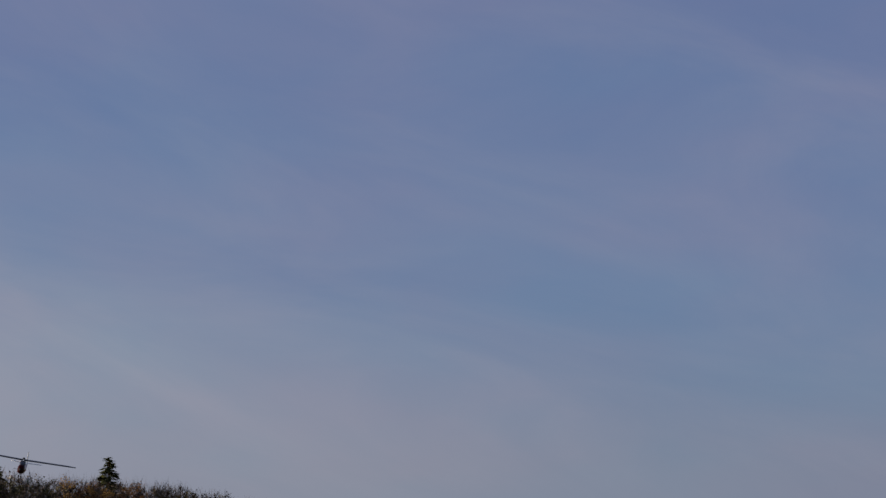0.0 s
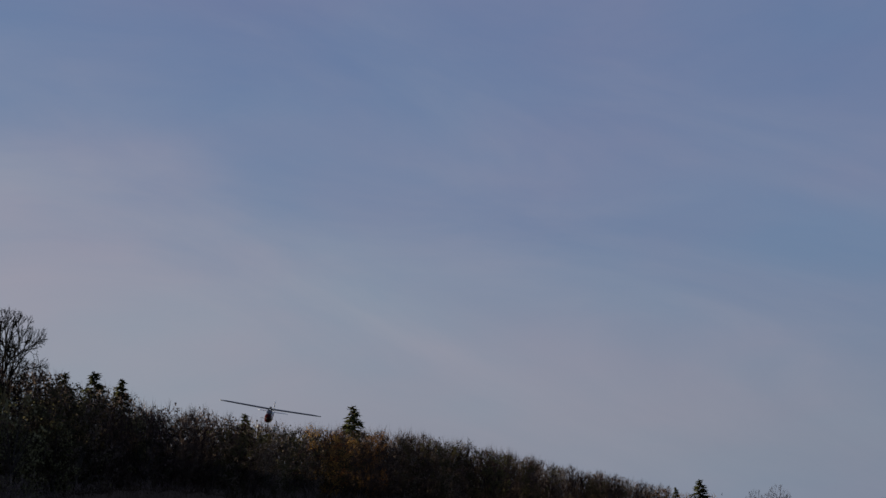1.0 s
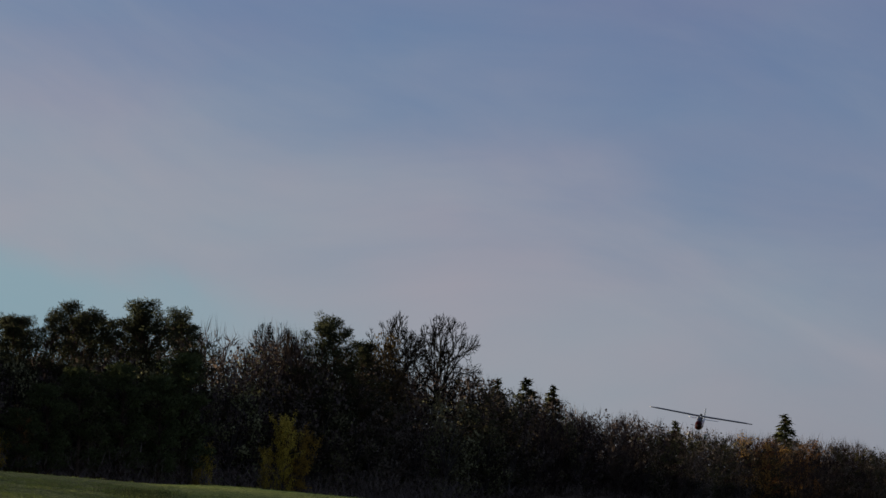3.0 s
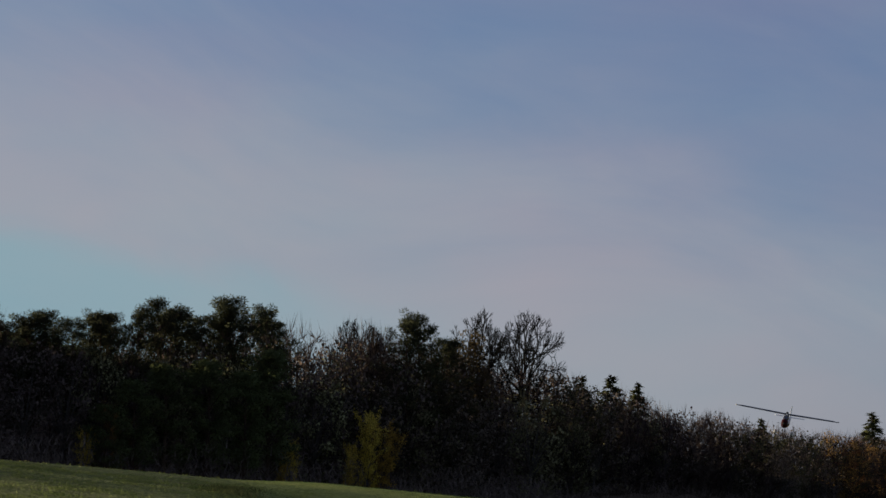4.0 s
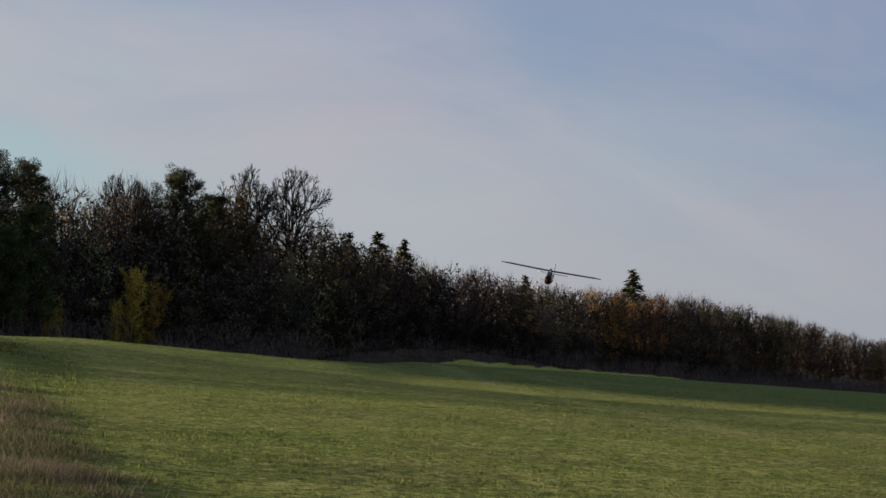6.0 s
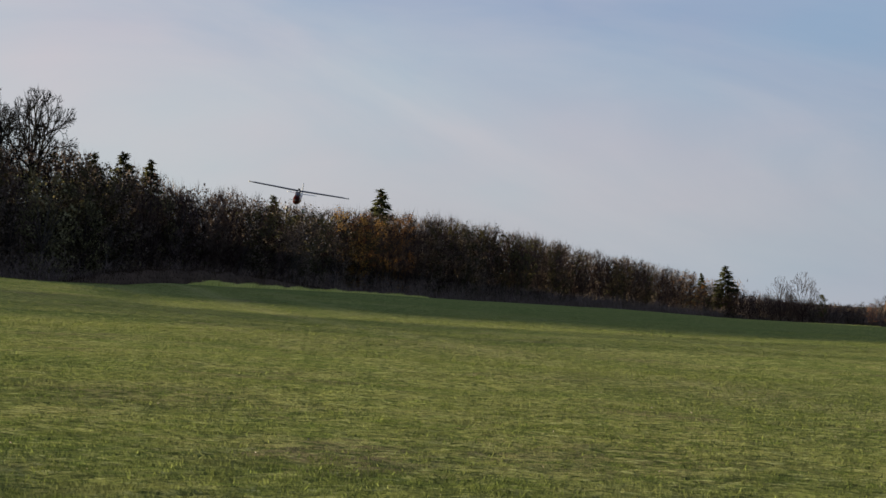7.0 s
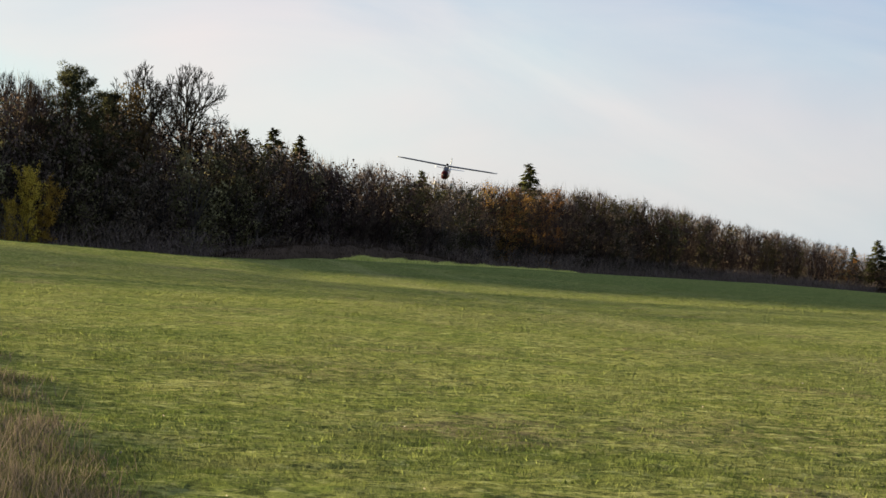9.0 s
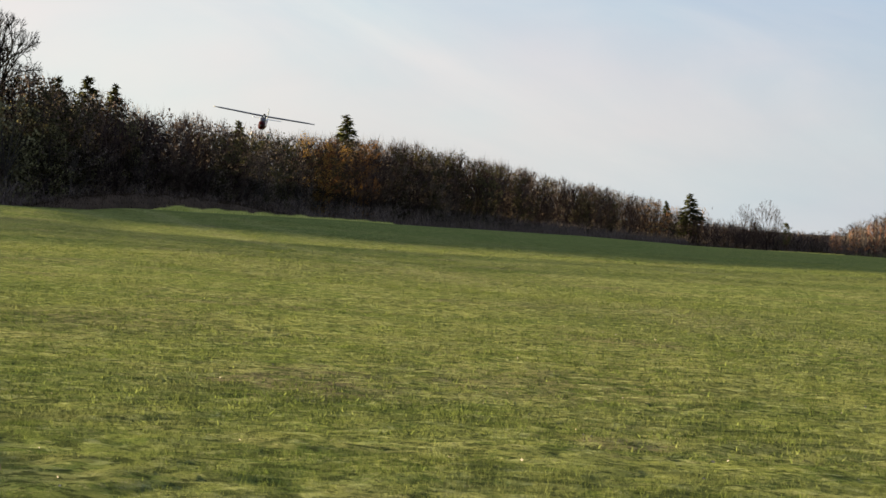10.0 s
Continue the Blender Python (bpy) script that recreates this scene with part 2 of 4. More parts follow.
    # slanting stripes across the turf, pale and dark in turn
    for off, half, most, tint in ((0.0, 1.5, 0.42, (0.330, 0.308, 0.127)), (3.3, 2.2, 0.4, (0.108, 0.138, 0.037)), (7.2, 1.6, 0.25, (0.308, 0.297, 0.110)), (-3.2, 1.8, 0.3, (0.116, 0.138, 0.040)), (-6.6, 1.5, 0.22, (0.308, 0.286, 0.110))):
        line = t.nodes.new("ShaderNodeVectorMath")
        line.operation = "DOT_PRODUCT"
        line.inputs[1].default_value = (0.978, 0.207, 0.0)
        wire(t, co, "Object", line, 0)
        wander = t.nodes.new("ShaderNodeMath")
        wander.operation = "MULTIPLY_ADD"
        wander.inputs[1].default_value = 2.4
        wire(t, lump_n, "Fac", wander, 0)
        wire(t, line, "Value", wander, 2)
        apart = t.nodes.new("ShaderNodeMath")
        apart.operation = "SUBTRACT"
        apart.inputs[1].default_value = 15.55 + 1.2 + off
        wire(t, wander, "Value", apart, 0)
        size = t.nodes.new("ShaderNodeMath")
        size.operation = "ABSOLUTE"
        wire(t, apart, "Value", size, 0)
        stripe = t.nodes.new("ShaderNodeMapRange")
        stripe.interpolation_type = "SMOOTHSTEP"
        stripe.inputs["From Min"].default_value, stripe.inputs["From Max"].default_value = half, half * 0.2
        stripe.inputs["To Max"].default_value = most
        wire(t, size, "Value", stripe, "Value")
        c = blend(stripe, c, tint)
    # the uncut side of the meadow is ranker and darker
    side = t.nodes.new("ShaderNodeVectorMath")
    side.operation = "DOT_PRODUCT"
    side.inputs[1].default_value = (1.0, 0.345, 0.0)
    wire(t, co, "Object", side, 0)
    uncut = t.nodes.new("ShaderNodeMapRange")
    uncut.inputs["From Min"].default_value, uncut.inputs["From Max"].default_value = 1.5, -2.5
    uncut.inputs["To Max"].default_value = 0.6
    wire(t, side, "Value", uncut, "Value")
    c = blend(uncut, c, (0.138, 0.121, 0.068))
    # tufts, greener and paler, at the scale of a hand and of a stride
    _, tuft = cloud(1.6, 6, 0.47, 0.64, 0.66)
    tuft.inputs["To Max"].default_value = 0.55
    c = blend(tuft, c, (0.358, 0.363, 0.123))
    _, lush = cloud(2.3, 5, 0.50, 0.36, 0.62)
    lush.inputs["To Max"].default_value = 0.6
    c = blend(lush, c, (0.094, 0.149, 0.029))
    _, straw = cloud(7.0, 6, 0.54, 0.66, 0.72)
    straw.inputs["To Max"].default_value = 0.5
    c = blend(straw, c, (0.396, 0.363, 0.165))
    # fine dark specks, shade among the blades painted into the colour
    _, specks = cloud(11.0, 5, 0.46, 0.38, 0.7)
    specks.inputs["To Max"].default_value = 0.85
    c = blend(specks, c, (0.055, 0.061, 0.022))
    _, pale = cloud(4.4, 3, 0.56, 0.68, 0.5)
    pale.inputs["To Max"].default_value = 0.65
    c = blend(pale, c, (0.396, 0.407, 0.149))
    # dark dashes and gaps: shadows of tufts painted in, over dark thatch
    _, tuft_shade = cloud(4.1, 3, 0.44, 0.35, 0.5)
    tuft_shade.inputs["To Max"].default_value = 0.85
    c = blend(tuft_shade, c, (0.061, 0.073, 0.024))
    gaps.inputs["To Max"].default_value = 0.6
    c = blend(gaps, c, (0.055, 0.064, 0.024))
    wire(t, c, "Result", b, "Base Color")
    bp = t.nodes.new("ShaderNodeBump")
    bp.inputs["Strength"].default_value, bp.inputs["Distance"].default_value = 0.9, 0.09
    wire(t, fine_n, "Fac", bp, "Height")
    lump = t.nodes.new("ShaderNodeBump")
    lump.inputs["Strength"].default_value, lump.inputs["Distance"].default_value = 0.7, 0.3
    wire(t, lump_n, "Fac", lump, "Height")
    wire(t, lump, "Normal", bp, "Normal")
    wire(t, bp, "Normal", b, "Normal")
    return mat


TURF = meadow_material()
BLADE = surface("grass_blades", [(0.34, (0.135, 0.178, 0.040)), (0.5, (0.190, 0.222, 0.060)), (0.68, (0.240, 0.248, 0.090))], scale=0.6, fine=8.0, through_light=0.36)
# very pale crest grass: sunshine put into the colour, as the wood shades it
SUNLIT_PAINT = surface("grass_painted_sunlit", [(0.34, (0.42, 0.46, 0.12)), (0.66, (0.66, 0.64, 0.22))], scale=0.2, fine=3.0, through_light=0.5)
STRAW = surface("dry_grass", [(0.32, (0.085, 0.074, 0.048)), (0.5, (0.155, 0.122, 0.088)), (0.7, (0.255, 0.200, 0.150))], scale=0.9, fine=9.0, through_light=0.3)
WEED = surface("weeds", [(0.3, (0.046, 0.055, 0.018)), (0.55, (0.091, 0.098, 0.033)), (0.75, (0.169, 0.143, 0.078))], scale=1.2, fine=9.0, through_light=0.2)
BARK = surface("bark", [(0.3, (0.031, 0.027, 0.023)), (0.7, (0.078, 0.065, 0.055))], scale=1.2, fine=14.0, bump=0.03, vary=0.25)
# near black: the dark of crowns against the sky is put into this bark
BACKLIT_BARK = surface("bark_painted_backlit", [(0.3, (0.006, 0.006, 0.005)), (0.7, (0.016, 0.014, 0.012))], scale=0.8, fine=8.0, bump=0.02)
TWIG = surface("twigs", [(0.3, (0.029, 0.020, 0.018)), (0.7, (0.062, 0.044, 0.036))], scale=0.25, fine=2.0, vary=0.3)
BROWNTWIG = surface("brown_twigs", [(0.3, (0.037, 0.027, 0.022)), (0.7, (0.085, 0.061, 0.047))], scale=0.25, fine=2.0, vary=0.3)
REDTWIG = surface("reddish_twigs", [(0.3, (0.14, 0.07, 0.045)), (0.7, (0.26, 0.14, 0.10))], scale=0.4, fine=3.0, vary=0.2)
PINEBARK = surface("pine_bark", [(0.3, (0.035, 0.025, 0.019)), (0.7, (0.10, 0.062, 0.042))], scale=1.0, fine=9.0, bump=0.04, vary=0.2)
NEEDLE = surface("pine_needles", [(0.3, (0.026, 0.029, 0.016)), (0.7, (0.062, 0.060, 0.029))], scale=0.6, fine=4.0, vary=0.3)
GREEN = surface("young_pine_needles", [(0.3, (0.057, 0.070, 0.029)), (0.7, (0.142, 0.159, 0.058))], scale=0.6, fine=4.0, vary=0.2)
FIR = surface("spruce_needles", [(0.3, (0.029, 0.034, 0.015)), (0.7, (0.068, 0.069, 0.027))], scale=0.7, fine=4.0, vary=0.2)
YELLOW = surface("yellow_leaves", [(0.3, (0.22, 0.145, 0.032)), (0.55, (0.62, 0.42, 0.075)), (0.75, (0.30, 0.21, 0.045))], scale=0.8, fine=6.0, vary=0.3, through_light=0.45)
ORANGE = surface("orange_leaves", [(0.3, (0.112, 0.062, 0.025)), (0.7, (0.300, 0.150, 0.053))], scale=0.6, fine=6.0, vary=0.3, through_light=0.4)
OLIVE = surface("olive_leaves", [(0.3, (0.046, 0.042, 0.022)), (0.7, (0.075, 0.064, 0.032))], scale=0.6, fine=6.0, vary=0.3, through_light=0.1)
RUST = surface("clinging_brown_leaves", [(0.3, (0.042, 0.030, 0.016)), (0.7, (0.090, 0.060, 0.029))], scale=0.5, fine=4.0, vary=0.2, through_light=0.05)
DEEP = surface("far_twigs", [(0.3, (0.070, 0.055, 0.049)), (0.7, (0.112, 0.088, 0.076))], scale=0.25, fine=2.0)
UNDER = surface("undergrowth_stems", [(0.3, (0.092, 0.072, 0.062)), (0.7, (0.203, 0.156, 0.131))], scale=0.3, fine=2.0)
DUSK = surface("dull_brown_leaves", [(0.3, (0.091, 0.068, 0.055)), (0.7, (0.123, 0.092, 0.073))], scale=0.35, fine=3.0, vary=0.3, through_light=0.04)
DIM = surface("dark_olive_leaves", [(0.3, (0.140, 0.126, 0.065)), (0.7, (0.188, 0.165, 0.084))], scale=0.35, fine=3.0, vary=0.3, through_light=0.04)
SOIL = surface("soil", [(0.3, (0.037, 0.027, 0.019)), (0.7, (0.078, 0.055, 0.038))], scale=0.4, fine=4.0, bump=0.05)
STALK = surface("dead_stalks", [(0.3, (0.027, 0.019, 0.012)), (0.7, (0.058, 0.041, 0.026))], scale=0.5, fine=5.0)
LITTER = surface("fallen_leaves", [(0.3, (0.12, 0.09, 0.06)), (0.7, (0.42, 0.37, 0.29))], scale=3.0, fine=20.0)

# ---- lie of the land ----
EDGE_A, EDGE_B = (-73.0, 202.0), (78.0, 595.0)
ex, ey = EDGE_B[0] - EDGE_A[0], EDGE_B[1] - EDGE_A[1]
el_ = math.hypot(ex, ey)
ex, ey = ex / el_, ey / el_


def smooth(v):
    v = min(1.0, max(0.0, v))
    return v * v * (3 - 2 * v)


def inside_wood(x, y):
    """Metres past the edge of the wood; negative on the meadow."""
    s = (x - EDGE_A[0]) * ey - (y - EDGE_A[1]) * ex
    return max(-s, math.hypot(x, y) - 610.0 if y > 0 else -s)


def edge_at(az):
    """How far off a line of sight at azimuth az (degrees) meets the edge of the wood."""
    k = math.tan(radians(max(-40.0, min(30.0, az))))
    s = (-EDGE_A[0] + k * EDGE_A[1]) / (151 - k * 393) if 151 - k * 393 > 1 else 9
    return min(math.hypot(EDGE_A[0] + 151 * s, EDGE_A[1] + 393 * s), 610.0)


def strip_edge(y):
    """Where the mown meadow ends and the uncut strip begins."""
    return -3.3 - (y - 14) * 0.345


def land(x, y):
    d = math.hypot(x, y)
    px, py = 900 * math.tanh(x / 900), 900 * math.tanh(y / 900)
    p = inside_wood(x, y)
    crest = 300.0 if y < -20 else 300 + (edge_at(math.degrees(math.atan2(x, y))) - 50 - 300) * smooth((y + 20) / 60)
    z = -0.0560 * px - 0.0072 * py + 1.7 * smooth((d - 50) / (crest - 50))
    z -= 1.3 * smooth((p + 45) / 45)
    z += 18.0 * smooth((p - 6) / 48) * min(1, (260 / max(d, 200)) ** 1.1) * smooth((y - 115) / 60)
    q = Vector((x, y, 0))
    z += 0.14 * noise.noise(q / 9) * math.exp(-d / 70)
    if d < 120:
        near = math.exp(-d / 60) * smooth((y - 3) / 4)
        z += near * (0.03 * noise.noise(q / 1.3 + Vector((7, 3, 1))) + 0.022 * noise.noise(q * 2.1) + 0.036 * noise.noise(q * 4.9))
    open_field = 1 - smooth((p + 70) / 50)
    z += 0.15 * noise.noise(q / 14 + Vector((1, 5, 8))) * smooth((d - 20) / 40) * open_field
    z += 0.55 * noise.noise(q / 55 + Vector((3, 9, 4))) * smooth((d - 40) / 80) * open_field
    az = math.degrees(math.atan2(x, y)) if y > 1 else 0.0
    z -= 0.38 * smooth((-7 - az) / 4) * smooth((d - 80) / 80)
    z -= 1.4 * smooth((az - 4.5) / 6.5) * smooth((d - 120) / 330)
    z += 0.34 * math.exp(-((d - 112) / 34) ** 2) * smooth((-17.6 + 0.9 * noise.noise(q / 16) - az) / 1.6)
    # a low swell in the meadow hides the foot of the wood
    swell = smooth((-7.2 - az) / 3) * smooth((az + 19.5) / 3)
    z += swell * (0.56 * math.exp(-((d - 138) / 24) ** 2) - 0.75 * smooth((d - 158) / 30) * (1 - smooth((p + 30) / 30)))
    if 8 < y < 130:
        z += 0.06 * smooth((strip_edge(y) + 1.2 * noise.noise(Vector((y * 0.12, 4, 0))) - x) / (1.2 + 0.012 * y)) * smooth((y - 8) / 10) * smooth((130 - y) / 50)
    return z - LAND0


LAND0 = 0.0
LAND0 = land(0, 0)


def along(az, d):
    a = radians(az)
    return d * math.sin(a), d * math.cos(a)


# ---- mesh tools ----
class Shape:
    def __init__(self):
        self.v, self.f, self.n = [], [], []

    def tube(self, p, q, r0, r1, n=4):
        d = (q - p)
        if d.length < 1e-6:
            return
        d.normalize()
        u = d.orthogonal().normalized()
        w = d.cross(u)
        k = len(self.v)
        for c, r in ((p, r0), (q, r1)):
            for i in range(n):
                a = 2 * math.pi * i / n
                self.v.append(c + (u * math.cos(a) + w * math.sin(a)) * r)
        for i in range(n):
            j = (i + 1) % n
            self.f.append((k + i, k + j, k + n + j, k + n + i))

    def tri(self, a, b, c):
        k = len(self.v)
        self.v += [a, b, c]
        self.f.append((k, k + 1, k + 2))

    def quad(self, a, b, c, d):
        k = len(self.v)
        self.v += [a, b, c, d]
        self.f.append((k, k + 1, k + 2, k + 3))

    def sliver(self, p, d, width, rng):
        s = d.cross(Vector((rng.uniform(-1, 1), rng.uniform(-1, 1), rng.uniform(-1, 1))))
        if s.length > 1e-6:
            s = s.normalized() * width * 0.5
            self.tri(p - s, p + s, p + d)

    def leaf(self, corners, out):
        """A leaf, needle or twig of a crown: faces outwards and takes the light as the rounded crown does."""
        a, b, c = corners[0], corners[1], corners[2]
        if (b - a).cross(c - a).dot(out) < 0:
            corners = corners[::-1]
        k = len(self.v)
        self.v += corners
        self.n += [out] * len(corners)
        self.f.append(tuple(range(k, k + len(corners))))

    def twig(self, p, d, width, rng, out):
        s = d.cross(rand_dir(rng))
        if s.length > 1e-6:
            s = s.normalized() * width * 0.5
            self.leaf([p - s, p + s, p + d], out)

    def mesh(self, name, material, shade=False, upright=False):
        me = bpy.data.meshes.new(name)
        me.from_pydata([tuple(v) for v in self.v], [], self.f)
        me.materials.append(material)
        if self.n and len(self.n) == len(self.v):
            me.polygons.foreach_set("use_smooth", [True] * len(me.polygons))
            me.normals_split_custom_set_from_vertices([n.normalized() for n in self.n])
        if upright:
            r = random.Random(2)
            ups = [Vector((r.gauss(0, 0.25), r.gauss(0, 0.25), 1)).normalized() for _ in range(97)]
            me.polygons.foreach_set("use_smooth", [True] * len(me.polygons))
            me.normals_split_custom_set_from_vertices([ups[(i // 3) % 97] for i in range(len(me.vertices))])
        if shade:
            me.polygons.foreach_set("use_smooth", [True] * len(me.polygons))
        me.update()
        return me


def part(name, shape, material, parent=None, label="", shade=False, upright=False):
    """One mesh object from a Shape or a bmesh, under a thing or a part."""
    if isinstance(shape, Shape):
        me = shape.mesh(name, material, shade, upright)
    else:
        me = bpy.data.meshes.new(name)
        shape.to_mesh(me)
        shape.free()
        me.materials.append(material)
        if shade:
            me.polygons.foreach_set("use_smooth", [True] * len(me.polygons))
    ob = new(name, me)
    if parent:
        ob.parent = parent
    return tagged(ob, label)


def rand_dir(rng):
    while True:
        v = Vector((rng.uniform(-1, 1), rng.uniform(-1, 1), rng.uniform(-1, 1)))
        if 0.05 < v.length < 1:
            return v.normalized()


def tilt(d, angle, rng):
    """d turned by angle (radians) to a random side."""
    s = d.cross(rand_dir(rng)).normalized()
    return (d * math.cos(angle) + s * math.sin(angle)).normalized()


# ---- trees ----
def grow(rng, attract, start, step, reach, kill):
    """Branches that grow towards points in the crown: nodes, the parent of each, and the girth of each."""
    pts = np.array(attract)
    nodes, parent = [np.array(p, float) for p in start], [-1] + list(range(len(start) - 1))
    for _ in range(60):
        if not len(pts):
            break
        arr = np.array(nodes)
        d2 = ((pts[:, None, :] - arr[None, :, :]) ** 2).sum(2)
        near = d2.argmin(1)
        pull = {}
        for i, k in enumerate(near):
            if d2[i, k] < reach * reach:
                v = pts[i] - arr[k]
                pull[k] = pull.get(k, 0) + v / (np.linalg.norm(v) + 1e-6)
        if not pull:
            break
        fresh = []
        kids = np.bincount([p for p in parent if p >= 0], minlength=len(parent))
        for k, v in pull.items():
            if kids[int(k)] > 2:
                continue
            v = v / (np.linalg.norm(v) + 1e-6) + np.array([rng.gauss(0, 0.08), rng.gauss(0, 0.08), rng.gauss(0, 0.06)])
            fresh.append((arr[k] + v / np.linalg.norm(v) * step, k))
        if not fresh:
            break
        for p, k in fresh:
            nodes.append(p)
            parent.append(int(k))
        arr = np.array([p for p, _ in fresh])
        pts = pts[((pts[:, None, :] - arr[None, :, :]) ** 2).sum(2).min(1) > kill * kill]
    girth = [0.0] * len(nodes)
    for i in range(len(nodes) - 1, 0, -1):
        girth[i] = max(girth[i], 1.0)
        girth[parent[i]] += girth[i]
    return nodes, parent, girth


def grown_tree(rng, h, attract, start, step, reach, kill, thin, sprays, tips, up, taper=0.46, fan=(0.1, 1.0)):
    """Wood as tapered limbs, twigs as fine slivers towards the ends."""
    wood, twigs = Shape(), Shape()
    nodes, parent, girth = grow(rng, attract, start, step, reach, kill)
    heir = {}
    for i in range(1, len(nodes)):
        if girth[i] > girth[heir.get(parent[i], i)] or parent[i] not in heir:
            heir[parent[i]] = i
    for _ in range(4):
        nodes = [nodes[i] if i < len(start) or i not in heir else nodes[i] * 0.4 + (nodes[parent[i]] + nodes[heir[i]]) * 0.3 for i in range(len(nodes))]
    rad = [thin * g ** taper for g in girth]
    for i in range(1, len(nodes)):
        p, q = Vector(nodes[parent[i]]), Vector(nodes[i])
        n = 7 if girth[i] > 60 else 5 if girth[i] > 12 else 3
        wood.tube(p, q, min(rad[parent[i]], rad[i] * 1.5), rad[i], n)
        if girth[i] < 9:
            d = (q - p).normalized()
            for _ in range(sprays):
                e = (tilt(d, rng.uniform(*fan), rng) + Vector((0, 0, up))).normalized()
                o = p.lerp(q, rng.random())
                twigs.twig(o, e * rng.uniform(*tips[0]), rng.uniform(*tips[1]), rng, (Vector((o.x, o.y, 0.5 * (o.z - h * 0.4))) + rand_dir(rng) * h * 0.05).normalized())
    return wood, twigs


def fit_height(shapes, h):
    top = max(v.z for s in shapes for v in s.v)
    for s in shapes:
        s.v = [v * (h / top) for v in s.v]


def tree_thing(name, label, category, wood, wood_mat, crown, crown_mat, extra=()):
    ob = new(name)
    tagged(ob, label, category, "trees of the wood")
    part("trunk", wood, wood_mat, ob)
    part("crown", crown, crown_mat, ob)
    for n, s, m, l in extra:
        part(n, s, m, ob, l)
    return ob


def crown_points(rng, n, centre, rx, rz, hollow=0.35):
    out = []
    while len(out) < n:
        v = rand_dir(rng) * (hollow + (1 - hollow) * rng.random() ** 0.5)
        out.append((centre[0] + v.x * rx, centre[1] + v.y * rx, centre[2] + v.z * rz))
    return out


def wide_bare_tree(seed, h=20.0, fork=0.58):
    """An old broad tree that has shed its leaves: a bole, limbs that fan up and out, forking again and again into fine twigs."""
    rng = random.Random(seed)
    wood, twigs = Shape(), Shape()
    levels, ratio = 7, 0.82
    first = h * (0.98 - fork) * (1 - ratio) / (1 - ratio ** levels)

    def squeeze(p):
        return Vector((p.x * 0.70, p.y * 0.70, p.z))

    def bough(p, d, length, r, level):
        steps = 3 if level < 4 else 2
        for i in range(steps):
            d = (d + rand_dir(rng) * 0.2 + Vector((0, 0, 0.01))).normalized()
            q = p + d * length / steps
            wood.tube(squeeze(p), squeeze(q), r * (1 - 0.25 * i / steps), r * (1 - 0.25 * (i + 1) / steps), 6 if level < 2 else 4 if level < 4 else 3)
            if level >= 4:
                for _ in range(2 if level < 6 else 3):
                    e = (tilt(d, rng.uniform(0.3, 0.9), rng) + Vector((0, 0, 0.1))).normalized()
                    twigs.sliver(squeeze(p.lerp(q, rng.random())), e * rng.uniform(0.2, 0.55), rng.uniform(0.034, 0.058), rng)
            p = q
        if level < levels - 1:
            side = d.cross(rand_dir(rng)).normalized()
            turn = rng.uniform(0.32, 0.6)
            ways = [1, -1] if rng.random() < 0.8 else [1, -1, 0.1]
            for w in ways:
                if level > 3 and rng.random() < 0.14:
                    continue
                a = turn * w * rng.uniform(0.7, 1.3)
                e = (d * math.cos(a) + side * math.sin(a)).normalized()
                bough(p, e, length * ratio * rng.uniform(0.88, 1.08), r * 0.73, level + 1)

    wood.tube(Vector((0, 0, -1)), Vector((0.05, 0, h * fork * 0.5)), 0.34, 0.28, 8)
    wood.tube(Vector((0.05, 0, h * fork * 0.5)), Vector((0.1, 0.1, h * fork)), 0.28, 0.2, 8)
    for i in range(11):
        a = i * 2.4 + rng.uniform(-0.3, 0.3)
        lean = 1.5 * math.sqrt((i + 0.3) / 11)
        d = Vector((math.cos(a) * math.sin(lean), math.sin(a) * math.sin(lean), math.cos(lean)))
        bough(Vector((0.1, 0.1, h * (fork - 0.009 * i))), d, first * rng.uniform(0.93, 1.05), 0.135, 0)
    fit_height((wood, twigs), h)
    return wood, twigs


def bare_tree(seed, h=15.0, sprays=8, tw=(0.035, 0.07)):
    """A tree of the wood's edge, bare, branched low, with upright twigs."""
    rng = random.Random(seed)
    pts = crown_points(rng, 260, (0, 0, h * 0.53), h * rng.uniform(0.22, 0.28), h * 0.47, 0.2)
    start = [(0, 0, -1), (0.05, 0, h * 0.06), (0.1, 0.1, h * 0.13)]
    wood, twigs = grown_tree(rng, h, pts, start, 0.85, 6.0, 1.0, 0.02, sprays * 2, ((0.6, 1.6), tw), 0.8)
    for _ in range(70 * sprays // 2):
        v = rand_dir(rng)
        p = Vector((v.x * h * 0.2, v.y * h * 0.2, h * (0.62 + 0.34 * abs(v.z) ** 1.3)))
        e = (Vector((0, 0, 1)) + rand_dir(rng) * 0.28) * rng.uniform(0.7, 2.0)
        twigs.twig(p, e, rng.uniform(0.03, 0.055), rng, (Vector((p.x, p.y, 0.5 * (p.z - h * 0.4))) + rand_dir(rng) * h * 0.05).normalized())
    fit_height((wood, twigs), h)
    return wood, twigs


def clump(shape, rng, c, r, flat, n, size):
    """A tuft of needles or leaves about c."""
    for _ in range(n):
        o = rand_dir(rng) * r * rng.random() ** 0.4
        o.z *= flat
        e = (o.normalized() + rand_dir(rng) * 0.8 + Vector((0, 0, 0.25))) * rng.uniform(*size)
        shape.twig(c + o, e, rng.uniform(*size) * 0.5, rng, (o.normalized() + Vector((0, 0, 0.3)) + rand_dir(rng) * 0.25).normalized())


